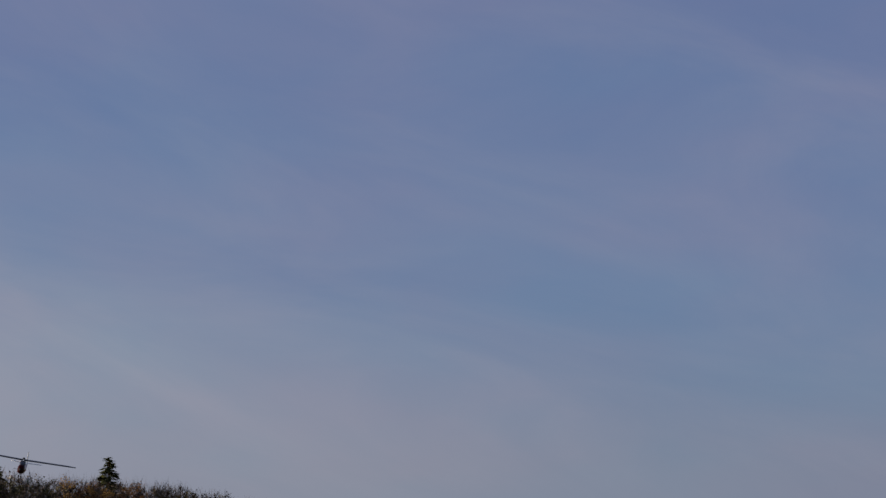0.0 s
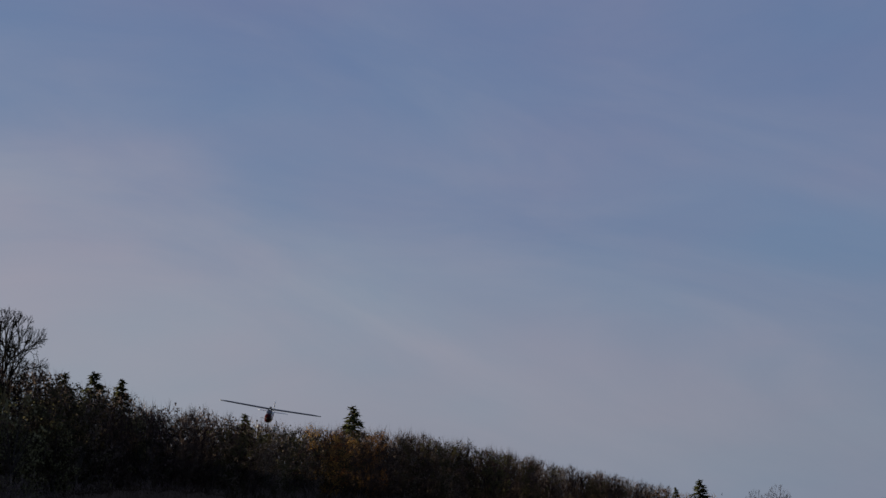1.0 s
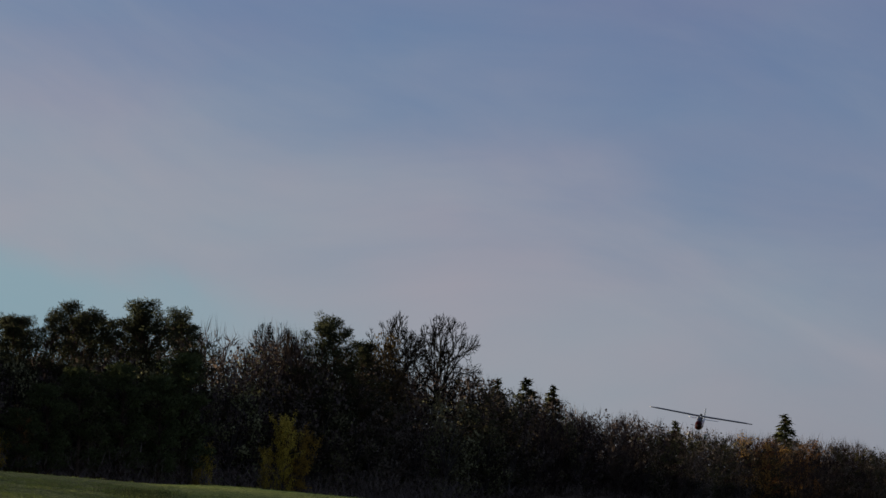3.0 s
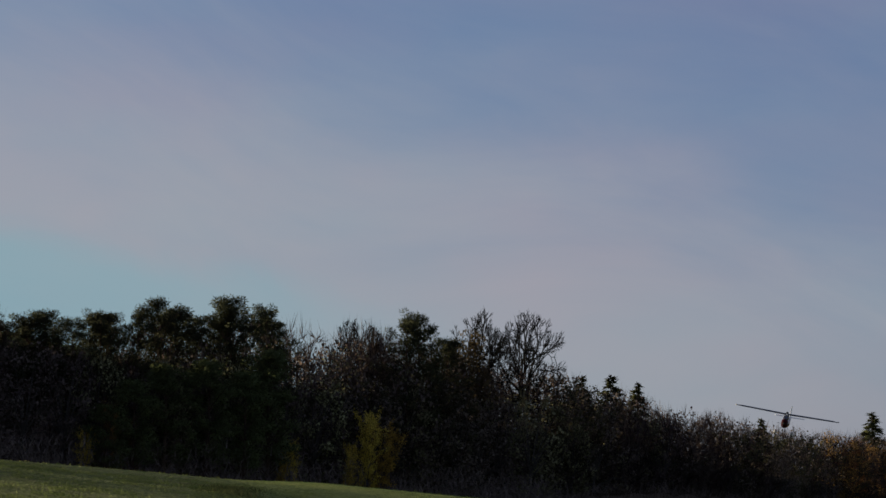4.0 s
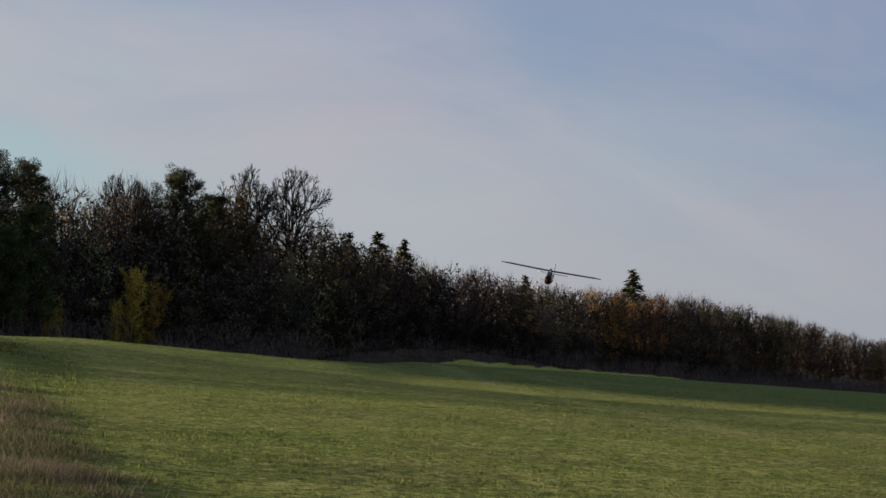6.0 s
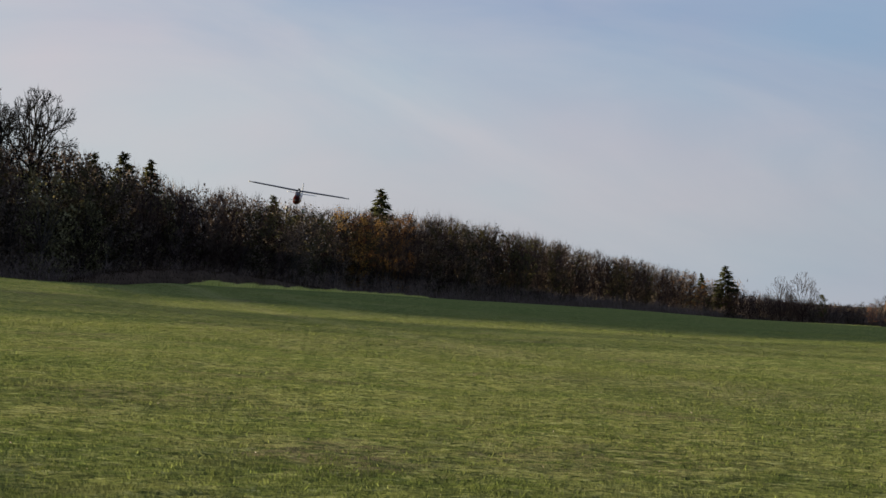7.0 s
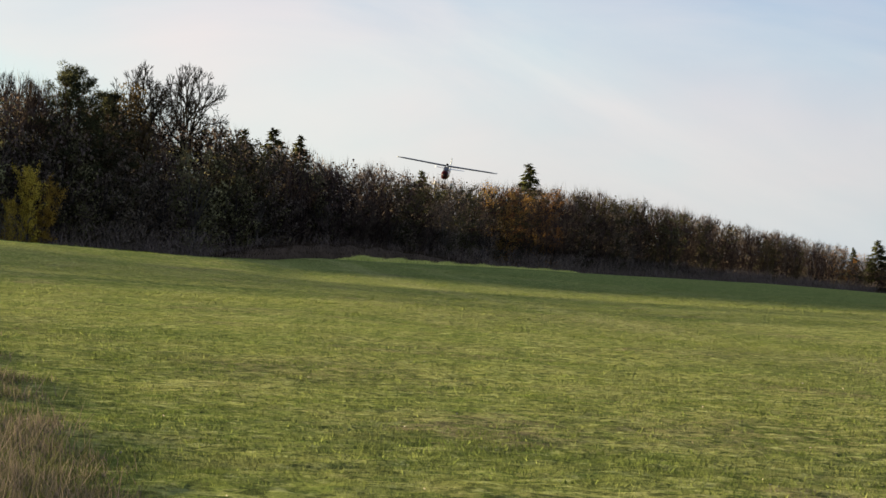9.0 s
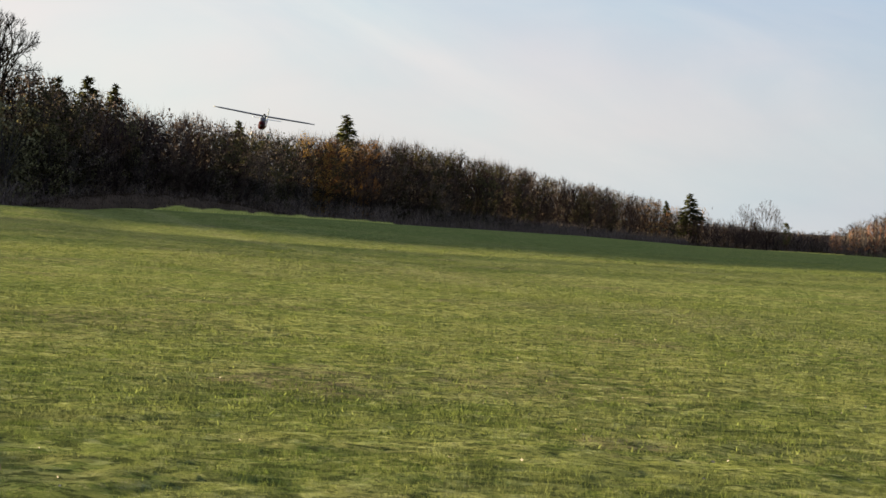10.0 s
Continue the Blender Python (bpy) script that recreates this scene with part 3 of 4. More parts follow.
def pine_tree(seed, h=18.0, low=0.35):
    """A Scots pine: bare bole, bent limbs, dark rounded needle pads."""
    rng = random.Random(seed)
    wood, needles = Shape(), Shape()
    p, d = Vector((0, 0, -1)), Vector((0, 0, 1))
    steps = 10
    for i in range(steps):
        d = (d + rand_dir(rng) * 0.05 + Vector((0, 0, 0.1))).normalized()
        q = p + d * h * 0.98 / steps
        wood.tube(p, q, 0.24 * (1 - 0.085 * i), 0.24 * (1 - 0.085 * (i + 1)), 6)
        p = q
        f = (i + 1) / steps
        if f < low:
            if f > 0.2 and rng.random() < 0.6:
                b = tilt(d, 1.3, rng)
                wood.tube(p, p + b * rng.uniform(0.6, 1.6), 0.035, 0.012, 3)
            continue
        reach = h * 0.24 * math.sqrt(max(0.04, 1 - (((f - low) / (1 - low) - 0.25) / 0.8) ** 2))
        for _ in range(6):
            b = tilt(d, rng.uniform(0.9, 1.35), rng)
            q2 = p + b * reach * rng.uniform(0.35, 1.0) + Vector((0, 0, reach * 0.3))
            wood.tube(p, q2, 0.06, 0.025, 3)
            for k in range(4):
                c = p.lerp(q2, rng.uniform(0.5, 1.08)) + rand_dir(rng) * 0.4 + Vector((0, 0, 0.15))
                clump(needles, rng, c, rng.uniform(0.4, 0.8), 0.62, 84, (0.10, 0.23))
    for k in range(5):
        clump(needles, rng, p + rand_dir(rng) * 0.55 - Vector((0, 0, 0.5)), 0.5, 0.8, 70, (0.10, 0.23))
    fit_height((wood, needles), h)
    return wood, needles


def spruce_tree(seed, h=15.0):
    """A conical spruce with drooping whorls."""
    rng = random.Random(seed)
    wood, needles = Shape(), Shape()
    wood.tube(Vector((0, 0, -1)), Vector((0, 0, h)), 0.2, 0.02, 6)
    z = h * 0.12
    while z < h * 0.98:
        f = z / h
        reach = min(0.19 * h, 0.36 * h * (1 - f)) + 0.10
        for i in range(8):
            a = rng.uniform(0, 2 * math.pi)
            r = reach * rng.uniform(0.65, 1.15)
            tip = Vector((math.cos(a) * r, math.sin(a) * r, z - r * 0.22 + rng.uniform(-0.1, 0.2)))
            up = rng.uniform(-0.25, 0.25)
            tip.z += up
            base = Vector((0, 0, max(0.2, min(h * 0.985, z + up))))
            wood.tube(base, tip, 0.025, 0.008, 3)
            for _ in range(max(8, int(26 * r))):
                k = rng.uniform(0.15, 1.0)
                c = base.lerp(tip, k)
                e = ((tip - base).normalized() + rand_dir(rng) * 0.9 - Vector((0, 0, 0.25))) * rng.uniform(0.2, 0.45)
                needles.twig(c, e, rng.uniform(0.13, 0.24), rng, (Vector((c.x, c.y, 0.3 * r)) + rand_dir(rng) * 0.2).normalized())
        z += 0.32 + 0.16 * (1 - f)
    clump(needles, rng, Vector((0, 0, h * 0.97)), 0.25, 1.6, 24, (0.15, 0.3))
    fit_height((wood, needles), h)
    return wood, needles


def leafy_tree(seed, h=9.0, wide=0.32, count=2600, size=(0.14, 0.32)):
    """A small tree or bush that still bears thin autumn leaves."""
    rng = random.Random(seed)
    wood, leaves = Shape(), Shape()
    for _ in range(5):
        p = Vector((rng.uniform(-0.4, 0.4), rng.uniform(-0.4, 0.4), -0.6))
        d = (Vector((0, 0, 1)) + rand_dir(rng) * 0.35).normalized()
        for i in range(6):
            d = (d + rand_dir(rng) * 0.16 + Vector((0, 0, 0.05))).normalized()
            q = p + d * h / 6
            wood.tube(p, q, 0.08 * (1 - 0.14 * i), 0.08 * (1 - 0.14 * (i + 1)), 4)
            p = q
            for _ in range(4):
                b = tilt(d, rng.uniform(0.5, 1.2), rng)
                q2 = p + b * h * wide * rng.uniform(0.4, 1.0)
                wood.tube(p, q2, 0.025, 0.01, 3)
                for _ in range(count // 120):
                    c = p.lerp(q2, rng.uniform(0.2, 1.1)) + rand_dir(rng) * rng.uniform(0, 0.55)
                    e = rand_dir(rng) * rng.uniform(*size)
                    s = e.cross(rand_dir(rng)).normalized() * e.length * 0.45
                    leaves.leaf([c, c + e * 0.5 + s, c + e, c + e * 0.5 - s], (Vector((c.x, c.y, 0.4 * (c.z - h * 0.5))) + rand_dir(rng) * h * 0.1).normalized())
    fit_height((wood, leaves), h)
    return wood, leaves


def soft_tree(seed, h=12.0, wide=0.3, puffs=27, each=88, size=(0.115, 0.25)):
    """A dense, rounded tree or thicket: forked stems and many small puffs of dull leaves and twigs."""
    rng = random.Random(seed)
    wood, leaves = Shape(), Shape()
    wood.tube(Vector((0, 0, -0.8)), Vector((0.1, 0, h * 0.3)), 0.17, 0.12, 6)
    for i in range(puffs):
        f = (i + 0.5) / puffs
        a = i * 2.4 + rng.uniform(-0.5, 0.5)
        z = h * (0.08 + 0.86 * f)
        r = h * wide * math.sqrt(max(0.05, 1 - ((f - 0.42) / 0.62) ** 2)) * rng.uniform(0.45, 1.05)
        c = Vector((math.cos(a) * r, math.sin(a) * r, z))
        root = Vector((0.1, 0, min(h * 0.3, z * 0.7)))
        mid = root.lerp(c, 0.55) + Vector((0, 0, 0.06 * h))
        wood.tube(root, mid, 0.07, 0.045, 4)
        wood.tube(mid, c, 0.045, 0.015, 3)
        big = h * rng.uniform(0.075, 0.125)
        for _ in range(each):
            o = rand_dir(rng) * big * rng.random() ** 0.35
            o.z *= 0.85
            e = (rand_dir(rng) + Vector((0, 0, 0.5))) * rng.uniform(*size)
            w = e.cross(rand_dir(rng)).normalized() * e.length * 0.4
            leaves.leaf([c + o, c + o + e * 0.5 + w, c + o + e, c + o + e * 0.5 - w], (o.normalized() + (c - Vector((0, 0, h * 0.4))).normalized() * 0.8 + rand_dir(rng) * 0.25).normalized())
        for _ in range(10):
            d = (c - root).normalized() + rand_dir(rng) * 0.5 + Vector((0, 0, 0.4))
            leaves.twig(c, d.normalized() * big * rng.uniform(1.0, 1.6), 0.05, rng, (c - Vector((0, 0, h * 0.4))).normalized())
    fit_height((wood, leaves), h)
    return wood, leaves


# ---- ground ----
def graded():
    """Grid lines over the meadow: close where it is near, wide far off."""
    xs, d = [0.0], 0.14
    while xs[-1] < 3900:
        if xs[-1] > 8:
            d *= 1.055
        xs.append(xs[-1] + d)
    xs = [-x for x in xs[:0:-1]] + xs
    ys, y = [], 5.0
    while y < 3900:
        ys.append(y)
        y += 0.0098 * y if y < 45 else 0.035 * y
    back, y = [], 4.0
    while y > -3900:
        back.append(y)
        y -= 1.0 + 0.08 * abs(y)
    return xs, back[::-1] + ys


def make_ground():
    gx, gy = graded()
    n, m = len(gx), len(gy)
    verts = [(x, y, land(x, y)) for y in gy for x in gx]
    faces = [(j * n + i, j * n + i + 1, (j + 1) * n + i + 1, (j + 1) * n + i) for j in range(m - 1) for i in range(n - 1)]
    me = bpy.data.meshes.new("ground")
    me.from_pydata(verts, [], faces)
    me.polygons.foreach_set("use_smooth", [True] * len(me.polygons))
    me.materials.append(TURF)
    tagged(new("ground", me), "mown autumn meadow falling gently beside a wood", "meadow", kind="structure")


make_ground()

# ---- the wood ----
SKYLINE = [(-34, 4.6), (-27, 4.75), (-25, 4.6), (-23.7, 4.75), (-21, 4.85), (-18.7, 5.1), (-17.6, 5.0), (-16.8, 4.7), (-15.7, 4.85), (-14.7, 4.6),
           (-13.5, 4.35), (-12.5, 3.9), (-11, 3.75), (-10.1, 3.75), (-9.4, 3.3), (-8.2, 3.0), (-7.4, 2.85), (-6.8, 2.6), (-5.6, 2.45), (-4.5, 2.2),
           (-3.5, 2.02), (-2.4, 2.0), (-1.5, 1.95), (0, 1.83), (1.3, 1.5), (2.6, 1.3), (3.4, 1.05), (4.75, 0.72), (6.3, 0.35), (7.2, 0.15),
           (8, -0.1), (8.6, -0.25), (9.6, -0.35), (10.5, -0.55), (11.3, -0.6), (12, -0.45), (13, -0.05), (14.5, 0.2), (20, 0.4)]
SKY_A, SKY_E = [s[0] for s in SKYLINE], [s[1] for s in SKYLINE]
rng = random.Random(11)


def top_at(az):
    e = float(np.interp(az, SKY_A, SKY_E))
    return e + 0.12 + 0.045 * (e + 1)


def plant_matrix(h0, az, d, top, turn, wide=1.0):
    x, y = along(az, d)
    z = land(x, y)
    h = max(2.0, EYE[2] + d * math.tan(radians(top)) - z)
    s = h / h0
    w = s ** 0.6 * wide
    return Matrix.Translation((x, y, z - 0.1)) @ Matrix.Rotation(turn, 4, "Z") @ Matrix.Diagonal((w, w, s, 1))


USED = set()


def plant(proto, h0, az, d, top, wide=1.0, label=""):
    """The first call moves the model tree itself, later ones copy it."""
    m = plant_matrix(h0, az, d, top, rng.uniform(0, 6.283), wide)
    if proto.name in USED:
        k = proto.scale
        ob = copy_thing(proto, m @ Matrix.Diagonal((1 / k[0], 1 / k[1], 1 / k[2], 1)))
    else:
        USED.add(proto.name)
        proto.matrix_basis = m
        ob = proto
    if label:
        tagged(ob, label)
    return ob


def thing(name, label, category, made, wood_mat, crown_mat, h):
    return tree_thing(name, label, category, made[0], wood_mat, made[1], crown_mat), h


L_BARE = "slim leafless tree at the edge of the wood"
BARE = [thing("bare_tree", L_BARE, "tree", bare_tree(s, 15.0), m, m, 15.0) for s, m in ((1, TWIG), (2, BROWNTWIG), (3, TWIG), (4, TWIG))]
PINES = [thing("pine_tree", "dark green pine with a rounded uneven crown", "pine", pine_tree(s, 18.0, l), PINEBARK, NEEDLE, 18.0) for s, l in ((21, 0.35), (22, 0.5), (23, 0.25))]
BIG = [thing("bare_tree", "old broad leafless tree above the wood", "tree", wide_bare_tree(s, 20.0), BACKLIT_BARK, BACKLIT_BARK, 20.0) for s in (31, 35)]
SPRUCE = [thing("spruce_tree", "dark pointed spruce rising above bare trees", "spruce", spruce_tree(s, 15.0), PINEBARK, FIR, 15.0) for s in (41, 42)]
YEL = [thing("autumn_bush", "bush with thin yellow autumn leaves", "bush", leafy_tree(s, 8.0, 0.32, 6500, (0.11, 0.22)), BARK, YELLOW, 8.0) for s in (51, 52)]
ORA = [thing("autumn_tree", "tree with thin rusty orange leaves", "tree", leafy_tree(s, 12.0, 0.24, 4200, (0.10, 0.22)), BARK, ORANGE, 12.0) for s in (55,)]
OLI = [thing("autumn_tree", "tree with thin olive brown leaves", "tree", leafy_tree(s, 12.0, 0.26, 3000), BARK, OLIVE, 12.0) for s in (58, 59)]
SOFT = [thing("thicket_tree", l, "tree", soft_tree(s, 12.0, w), BARK, m, 12.0) for s, w, m, l in (
    (81, 0.27, DUSK, "dense rounded tree with dull brown twigs"), (82, 0.31, DUSK, "dense rounded tree with dull brown twigs"),
    (83, 0.29, DIM, "dense tree with dark olive leaves"), (84, 0.25, DIM, "dense tree with dark olive leaves"))]
RED = [thing("bare_bush", "leafless bush with reddish brown twigs", "bush", bare_tree(s, 12.0), BARK, REDTWIG, 12.0) for s in (61,)]


def floor_of_wood():
    """Leaf litter under the trees, laid on the ground."""
    bm = bmesh.new()
    rows = []
    for past in (6, 12, 20, 30, 42, 60, 90, 140, 200):
        row = []
        for k in range(61):
            x, y = along(-37 + 0.95 * k, edge_at(-37 + 0.95 * k) + past)
            row.append(bm.verts.new((x, y, land(x, y) + 0.3)))
        rows.append(row)
    for a, b in zip(rows, rows[1:]):
        for i in range(60):
            bm.faces.new((a[i], a[i + 1], b[i + 1], b[i]))
    bmesh.ops.recalc_face_normals(bm, faces=bm.faces)
    me = bpy.data.meshes.new("forest_floor")
    bm.to_mesh(me)
    bm.free()
    me.materials.append(SOIL)
    tagged(new("forest_floor", me), "dark leaf litter under the trees of the wood", "forest floor", kind="structure")


floor_of_wood()


def brush_bank():
    """A low bank of earth and dead stalks in front of the wood."""
    r = random.Random(3)
    s = Shape()
    n, m = 60, 10
    for i in range(n + 1):
        az = -10.5 + 8.0 * i / n
        h = 3.0 * math.sin(math.pi * i / n) ** 0.6 * (1 + 0.25 * noise.noise(Vector((i * 0.35, 1, 1))))
        for j in range(m + 1):
            f = j / m
            x, y = along(az, edge_at(az) - 22 + 14 * f)
            s.v.append(Vector((x, y, land(x, y) - 0.2 + h * math.sin(math.pi * f) + 0.15 * noise.noise(Vector((i * 0.8, j * 0.7, 4))))))
    w = m + 1
    s.f = [(i * w + j, (i + 1) * w + j, (i + 1) * w + j + 1, i * w + j + 1) for i in range(n) for j in range(m)]
    bank = tagged(new("earth_bank"), "low brown bank of earth and dead stalks", "bank", kind="structure")
    part("mound", s, SOIL, bank, "", True)
    g = Shape()
    base = list(s.v)
    for _ in range(7000):
        p = base[r.randrange(len(base))] + Vector((r.gauss(0, 0.8), r.gauss(0, 0.8), 0))
        g.sliver(p, (Vector((0, 0, 1)) + rand_dir(r) * 0.5) * r.uniform(0.25, 0.7), 0.07, r)
    part("dead_stalks", g, STALK, bank)


brush_bank()

# trees that stand out
for az, top, dd, wide in ((-20.85, 5.55, 6, 0.8), (-18.75, 5.62, 6, 1.15), (-17.9, 5.42, 9, 1.0), (-22.8, 5.2, 8, 0.9), (-21.8, 5.22, 8, 0.9), (-23.8, 5.1, 8, 0.9),
                          (-24.5, 4.85, 10, 1.0), (-19.4, 5.35, 8, 1.0), (-13.85, 5.37, 4, 1.0), (-14.25, 5.05, 5, 1.0), (-13.35, 4.6, 5, 1.1)):
    p, h = PINES[int(-az * 10) % 3]
    plant(p, h, az, edge_at(az) + dd, top, wide)
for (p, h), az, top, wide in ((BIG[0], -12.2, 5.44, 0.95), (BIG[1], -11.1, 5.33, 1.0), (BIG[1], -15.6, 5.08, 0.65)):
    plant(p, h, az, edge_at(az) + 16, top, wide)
p, h = thing("brown_leaved_tree", "tree with brown leaves clinging among bare boughs", "tree", soft_tree(85, 14.0, 0.20, 36, 260), BARK, RUST, 14.0)
for az, top, dd in ((-12.45, 5.12, 13), (-12.85, 4.6, 12)):
    plant(p, h, az, edge_at(az) + dd, top, 0.8)
for i, (az, top, dd, wide) in enumerate(((-9.4, 3.56, 26, 1.1), (-8.6, 3.58, 26, 1.35), (-7.87, 3.38, 26, 1.2), (-1.57, 2.62, 36, 1.45), (7.22, 0.3, 14, 1.0), (7.87, 0.5, 8, 1.7), (-4.52, 2.42, 32, 1.2))):
    p, h = SPRUCE[i % 2]
    plant(p, h, az, edge_at(az) + dd, top, wide)
p, h = PINES[2]
plant(p, h, 10.5, 588, -0.28, 0.85, "small dark pine beside leafless bushes")
p, h = thing("bare_tree", "slender leafless tree above low bushes", "tree", wide_bare_tree(37, 20.0, 0.2), TWIG, BROWNTWIG, 20.0)
for az, top, wide in ((9.36, 0.24, 0.6), (9.95, 0.36, 0.68)):
    plant(p, h, az, 596, top, wide)
for az, top in ((-2.47, 2.02), (-2.3, 1.9), (-1.15, 1.85), (-1.3, 1.7), (6.9, 0.2), (11.3, -0.75)):
    p, h = ORA[0]
    plant(p, h, az, edge_at(az) + 8, top + 0.12, 1.15)
for az, top in ((-4.9, 2.2), (-4.0, 2.05), (-3.3, 2.1), (-2.0, 2.0), (-0.2, 1.8), (0.7, 1.7), (2.1, 1.4), (3.2, 1.08), (1.34, 1.66), (-15.6, 3.4), (-14.9, 3.7), (-14.3, 3.2), (-13.4, 3.4), (-16.3, 3.6), (-10.0, 3.6), (-6.9, 2.4), (4.9, 0.6), (-9.3, 3.0), (-5.2, 2.1)):
    p, h = OLI[1]
    plant(p, h, az, edge_at(az) + 6, top, 1.4)
for az, top, dd in ((-23.0, 1.95, -2), (-17.25, 1.75, -2), (-15.35, 2.65, -3), (-15.0, 2.3, -4), (-15.75, 1.7, -3), (-17.6, 1.3, -2)):
    p, h = YEL[rng.randrange(2)]
    plant(p, h, az, edge_at(az) + dd, top, 0.7 if top > 2.2 and az > -16 else 0.5)
p, h = ORA[0]
for az, top, wide in ((-22.2, 2.7, 0.6), (-21.7, 2.3, 0.5)):
    plant(p, h, az, edge_at(az) - 2, top, wide, "rusty brown bush at the foot of pines")
p, h = thing("young_pine", "young green pine at the edge of the wood", "pine", pine_tree(24, 14.0, 0.15), PINEBARK, GREEN, 14.0)
for az, top, dd in ((-21.7, 3.3, -3), (-20.8, 3.75, -2), (-19.7, 3.9, -2), (-18.7, 3.6, -3), (-18.0, 4.2, -1), (-22.4, 2.6, -3)):
    plant(p, h, az, edge_at(az) + dd, top, 1.2)
for k in range(19):
    az = 7.95 + 0.2 * k + rng.uniform(-0.05, 0.05)
    p, h = BARE[k % 4]
    plant(p, h, az, 598 + rng.uniform(-4, 4), float(np.interp(az, SKY_A, SKY_E)) + rng.uniform(-0.12, 0.1), 0.9)
for az, top in ((11.8, -0.45), (12.3, -0.3), (12.8, -0.1), (13.3, 0.02), (13.9, 0.1), (14.6, 0.2), (15.4, 0.2)):
    p, h = RED[0]
    plant(p, h, az, 560, top, 0.95)

for az, top in ((1.3, 1.82), (1.58, 1.78), (0.4, 2.02), (-0.9, 2.12), (2.7, 1.5), (3.9, 1.12), (-5.9, 2.72), (-3.4, 2.3), (-15.1, 5.1), (-14.85, 5.0), (5.6, 0.75), (3.3, 1.32), (4.4, 1.04), (5.1, 0.88), (6.3, 0.6), (2.2, 1.62)):
    p, h = BARE[int(az * 10) % 4]
    plant(p, h, az, edge_at(az) + 9, top, 0.8)

plant(BARE[2][0], 15.0, -25.6, edge_at(-25.6) + 9, 5.5, 1.0)

# trees out of view, added so that their long shadows cross the meadow
for k, (x, y, h) in enumerate(((-124, 132, 20), (-118, 127, 19), (-128, 123, 20), (-120, 118, 20), (-127, 113, 18), (-122, 107, 19), (-130, 102, 18))):
    p, h0 = (BARE + SOFT[:2])[k % 6]
    plant(p, h0, math.degrees(math.atan2(x, y)), math.hypot(x, y), math.degrees(math.atan((land(x, y) + h - EYE[2]) / math.hypot(x, y))), 1.4)
for az in [-16.8 + 0.75 * k for k in range(13)]:
    p, h = SOFT[rng.randrange(4)]
    plant(p, h, az, edge_at(az) + 13, top_at(az) - rng.uniform(0.3, 0.8), rng.uniform(1.1, 1.5))


# rows along the edge
def row_points(past, step, shake):
    """Places along the wood's edge, that many metres inside it: the long straight edge, then its far bend."""
    out = []
    u = -38.0
    while u < 424 + past:
        x = EDGE_A[0] + ex * u - ey * past
        y = EDGE_A[1] + ey * u + ex * past
        out.append((x + rng.uniform(-shake, shake), y + rng.uniform(-shake, shake)))
        u += step * (1.0 if u < 260 else 1.35)
    a = 7.6
    while a < 17:
        x, y = along(a, 612 + past)
        out.append((x + rng.uniform(-shake, shake), y + rng.uniform(-shake, shake)))
        a += math.degrees(step / 612) * 1.1
    return out


for past, step, low in ((2.5, 5.0, (0.10, 0.32)), (7.5, 5.0, (-0.02, 0.14))):
    for x, y in row_points(past, step, 1.6):
        a, d = math.degrees(math.atan2(x, y)), math.hypot(x, y)
        if a < -23.5 and past > 5:
            p, h = PINES[rng.randrange(3)]
        elif a < -8.6 and past < 5:
            p, h = SOFT[rng.randrange(4)]
        elif a < -8.6 and past > 5 and a > -17 and rng.random() < 0.6:
            p, h = SOFT[rng.randrange(2)]
        elif rng.random() < (0.3 if past < 5 else 0.5):
            p, h = SOFT[rng.randrange(2)]
        elif a < -17 and past > 5:
            p, h = PINES[rng.randrange(3)]
        elif past < 5 and rng.random() < 0.14:
            p, h = OLI[rng.randrange(2)]
        else:
            p, h = BARE[rng.randrange(4)]
        gap = d * math.tan(radians(top_at(a))) + EYE[2] - land(x, y)
        top = math.degrees(math.atan((gap * (1 - rng.uniform(*low)) + land(x, y) - EYE[2]) / d))
        plant(p, h, a, d, top, rng.uniform(0.9, 1.3))


# deeper rows, one sheet of wood
def deep_wood():
    protos = []
    for s in (71, 72, 73):
        w, t = bare_tree(s, 15.0, 2, (0.06, 0.11))
        protos.append((np.array([tuple(v) for v in w.v]), w.f, np.array([tuple(v) for v in t.v]), t.f))
    vs, fs, k = [], [], 0
    for past in (13, 22):
        for x, y in row_points(past, 5.4, 2.4):
            az, d = math.degrees(math.atan2(x, y)), math.hypot(x, y)
            if az < -23.2:
                continue
            wv, wf, tv, tf = protos[rng.randrange(3)]
            m = np.array(plant_matrix(15.0, az, d, top_at(az) - rng.uniform(-0.02, 0.2) * (top_at(az) + 1) / 4, rng.uniform(0, 6.28), 1.2))
            for v, f in ((wv, wf), (tv, tf)):
                vs.append(v @ m[:3, :3].T + m[:3, 3])
                fs += [tuple(i + k for i in q) for q in f]
                k += len(v)
    me = bpy.data.meshes.new("woodland")
    me.from_pydata(np.concatenate(vs).tolist(), [], fs)
    me.materials.append(DEEP)
    tagged(new("woodland", me), "dense leafless trees deeper in the wood", "woodland", kind="stuff")


deep_wood()


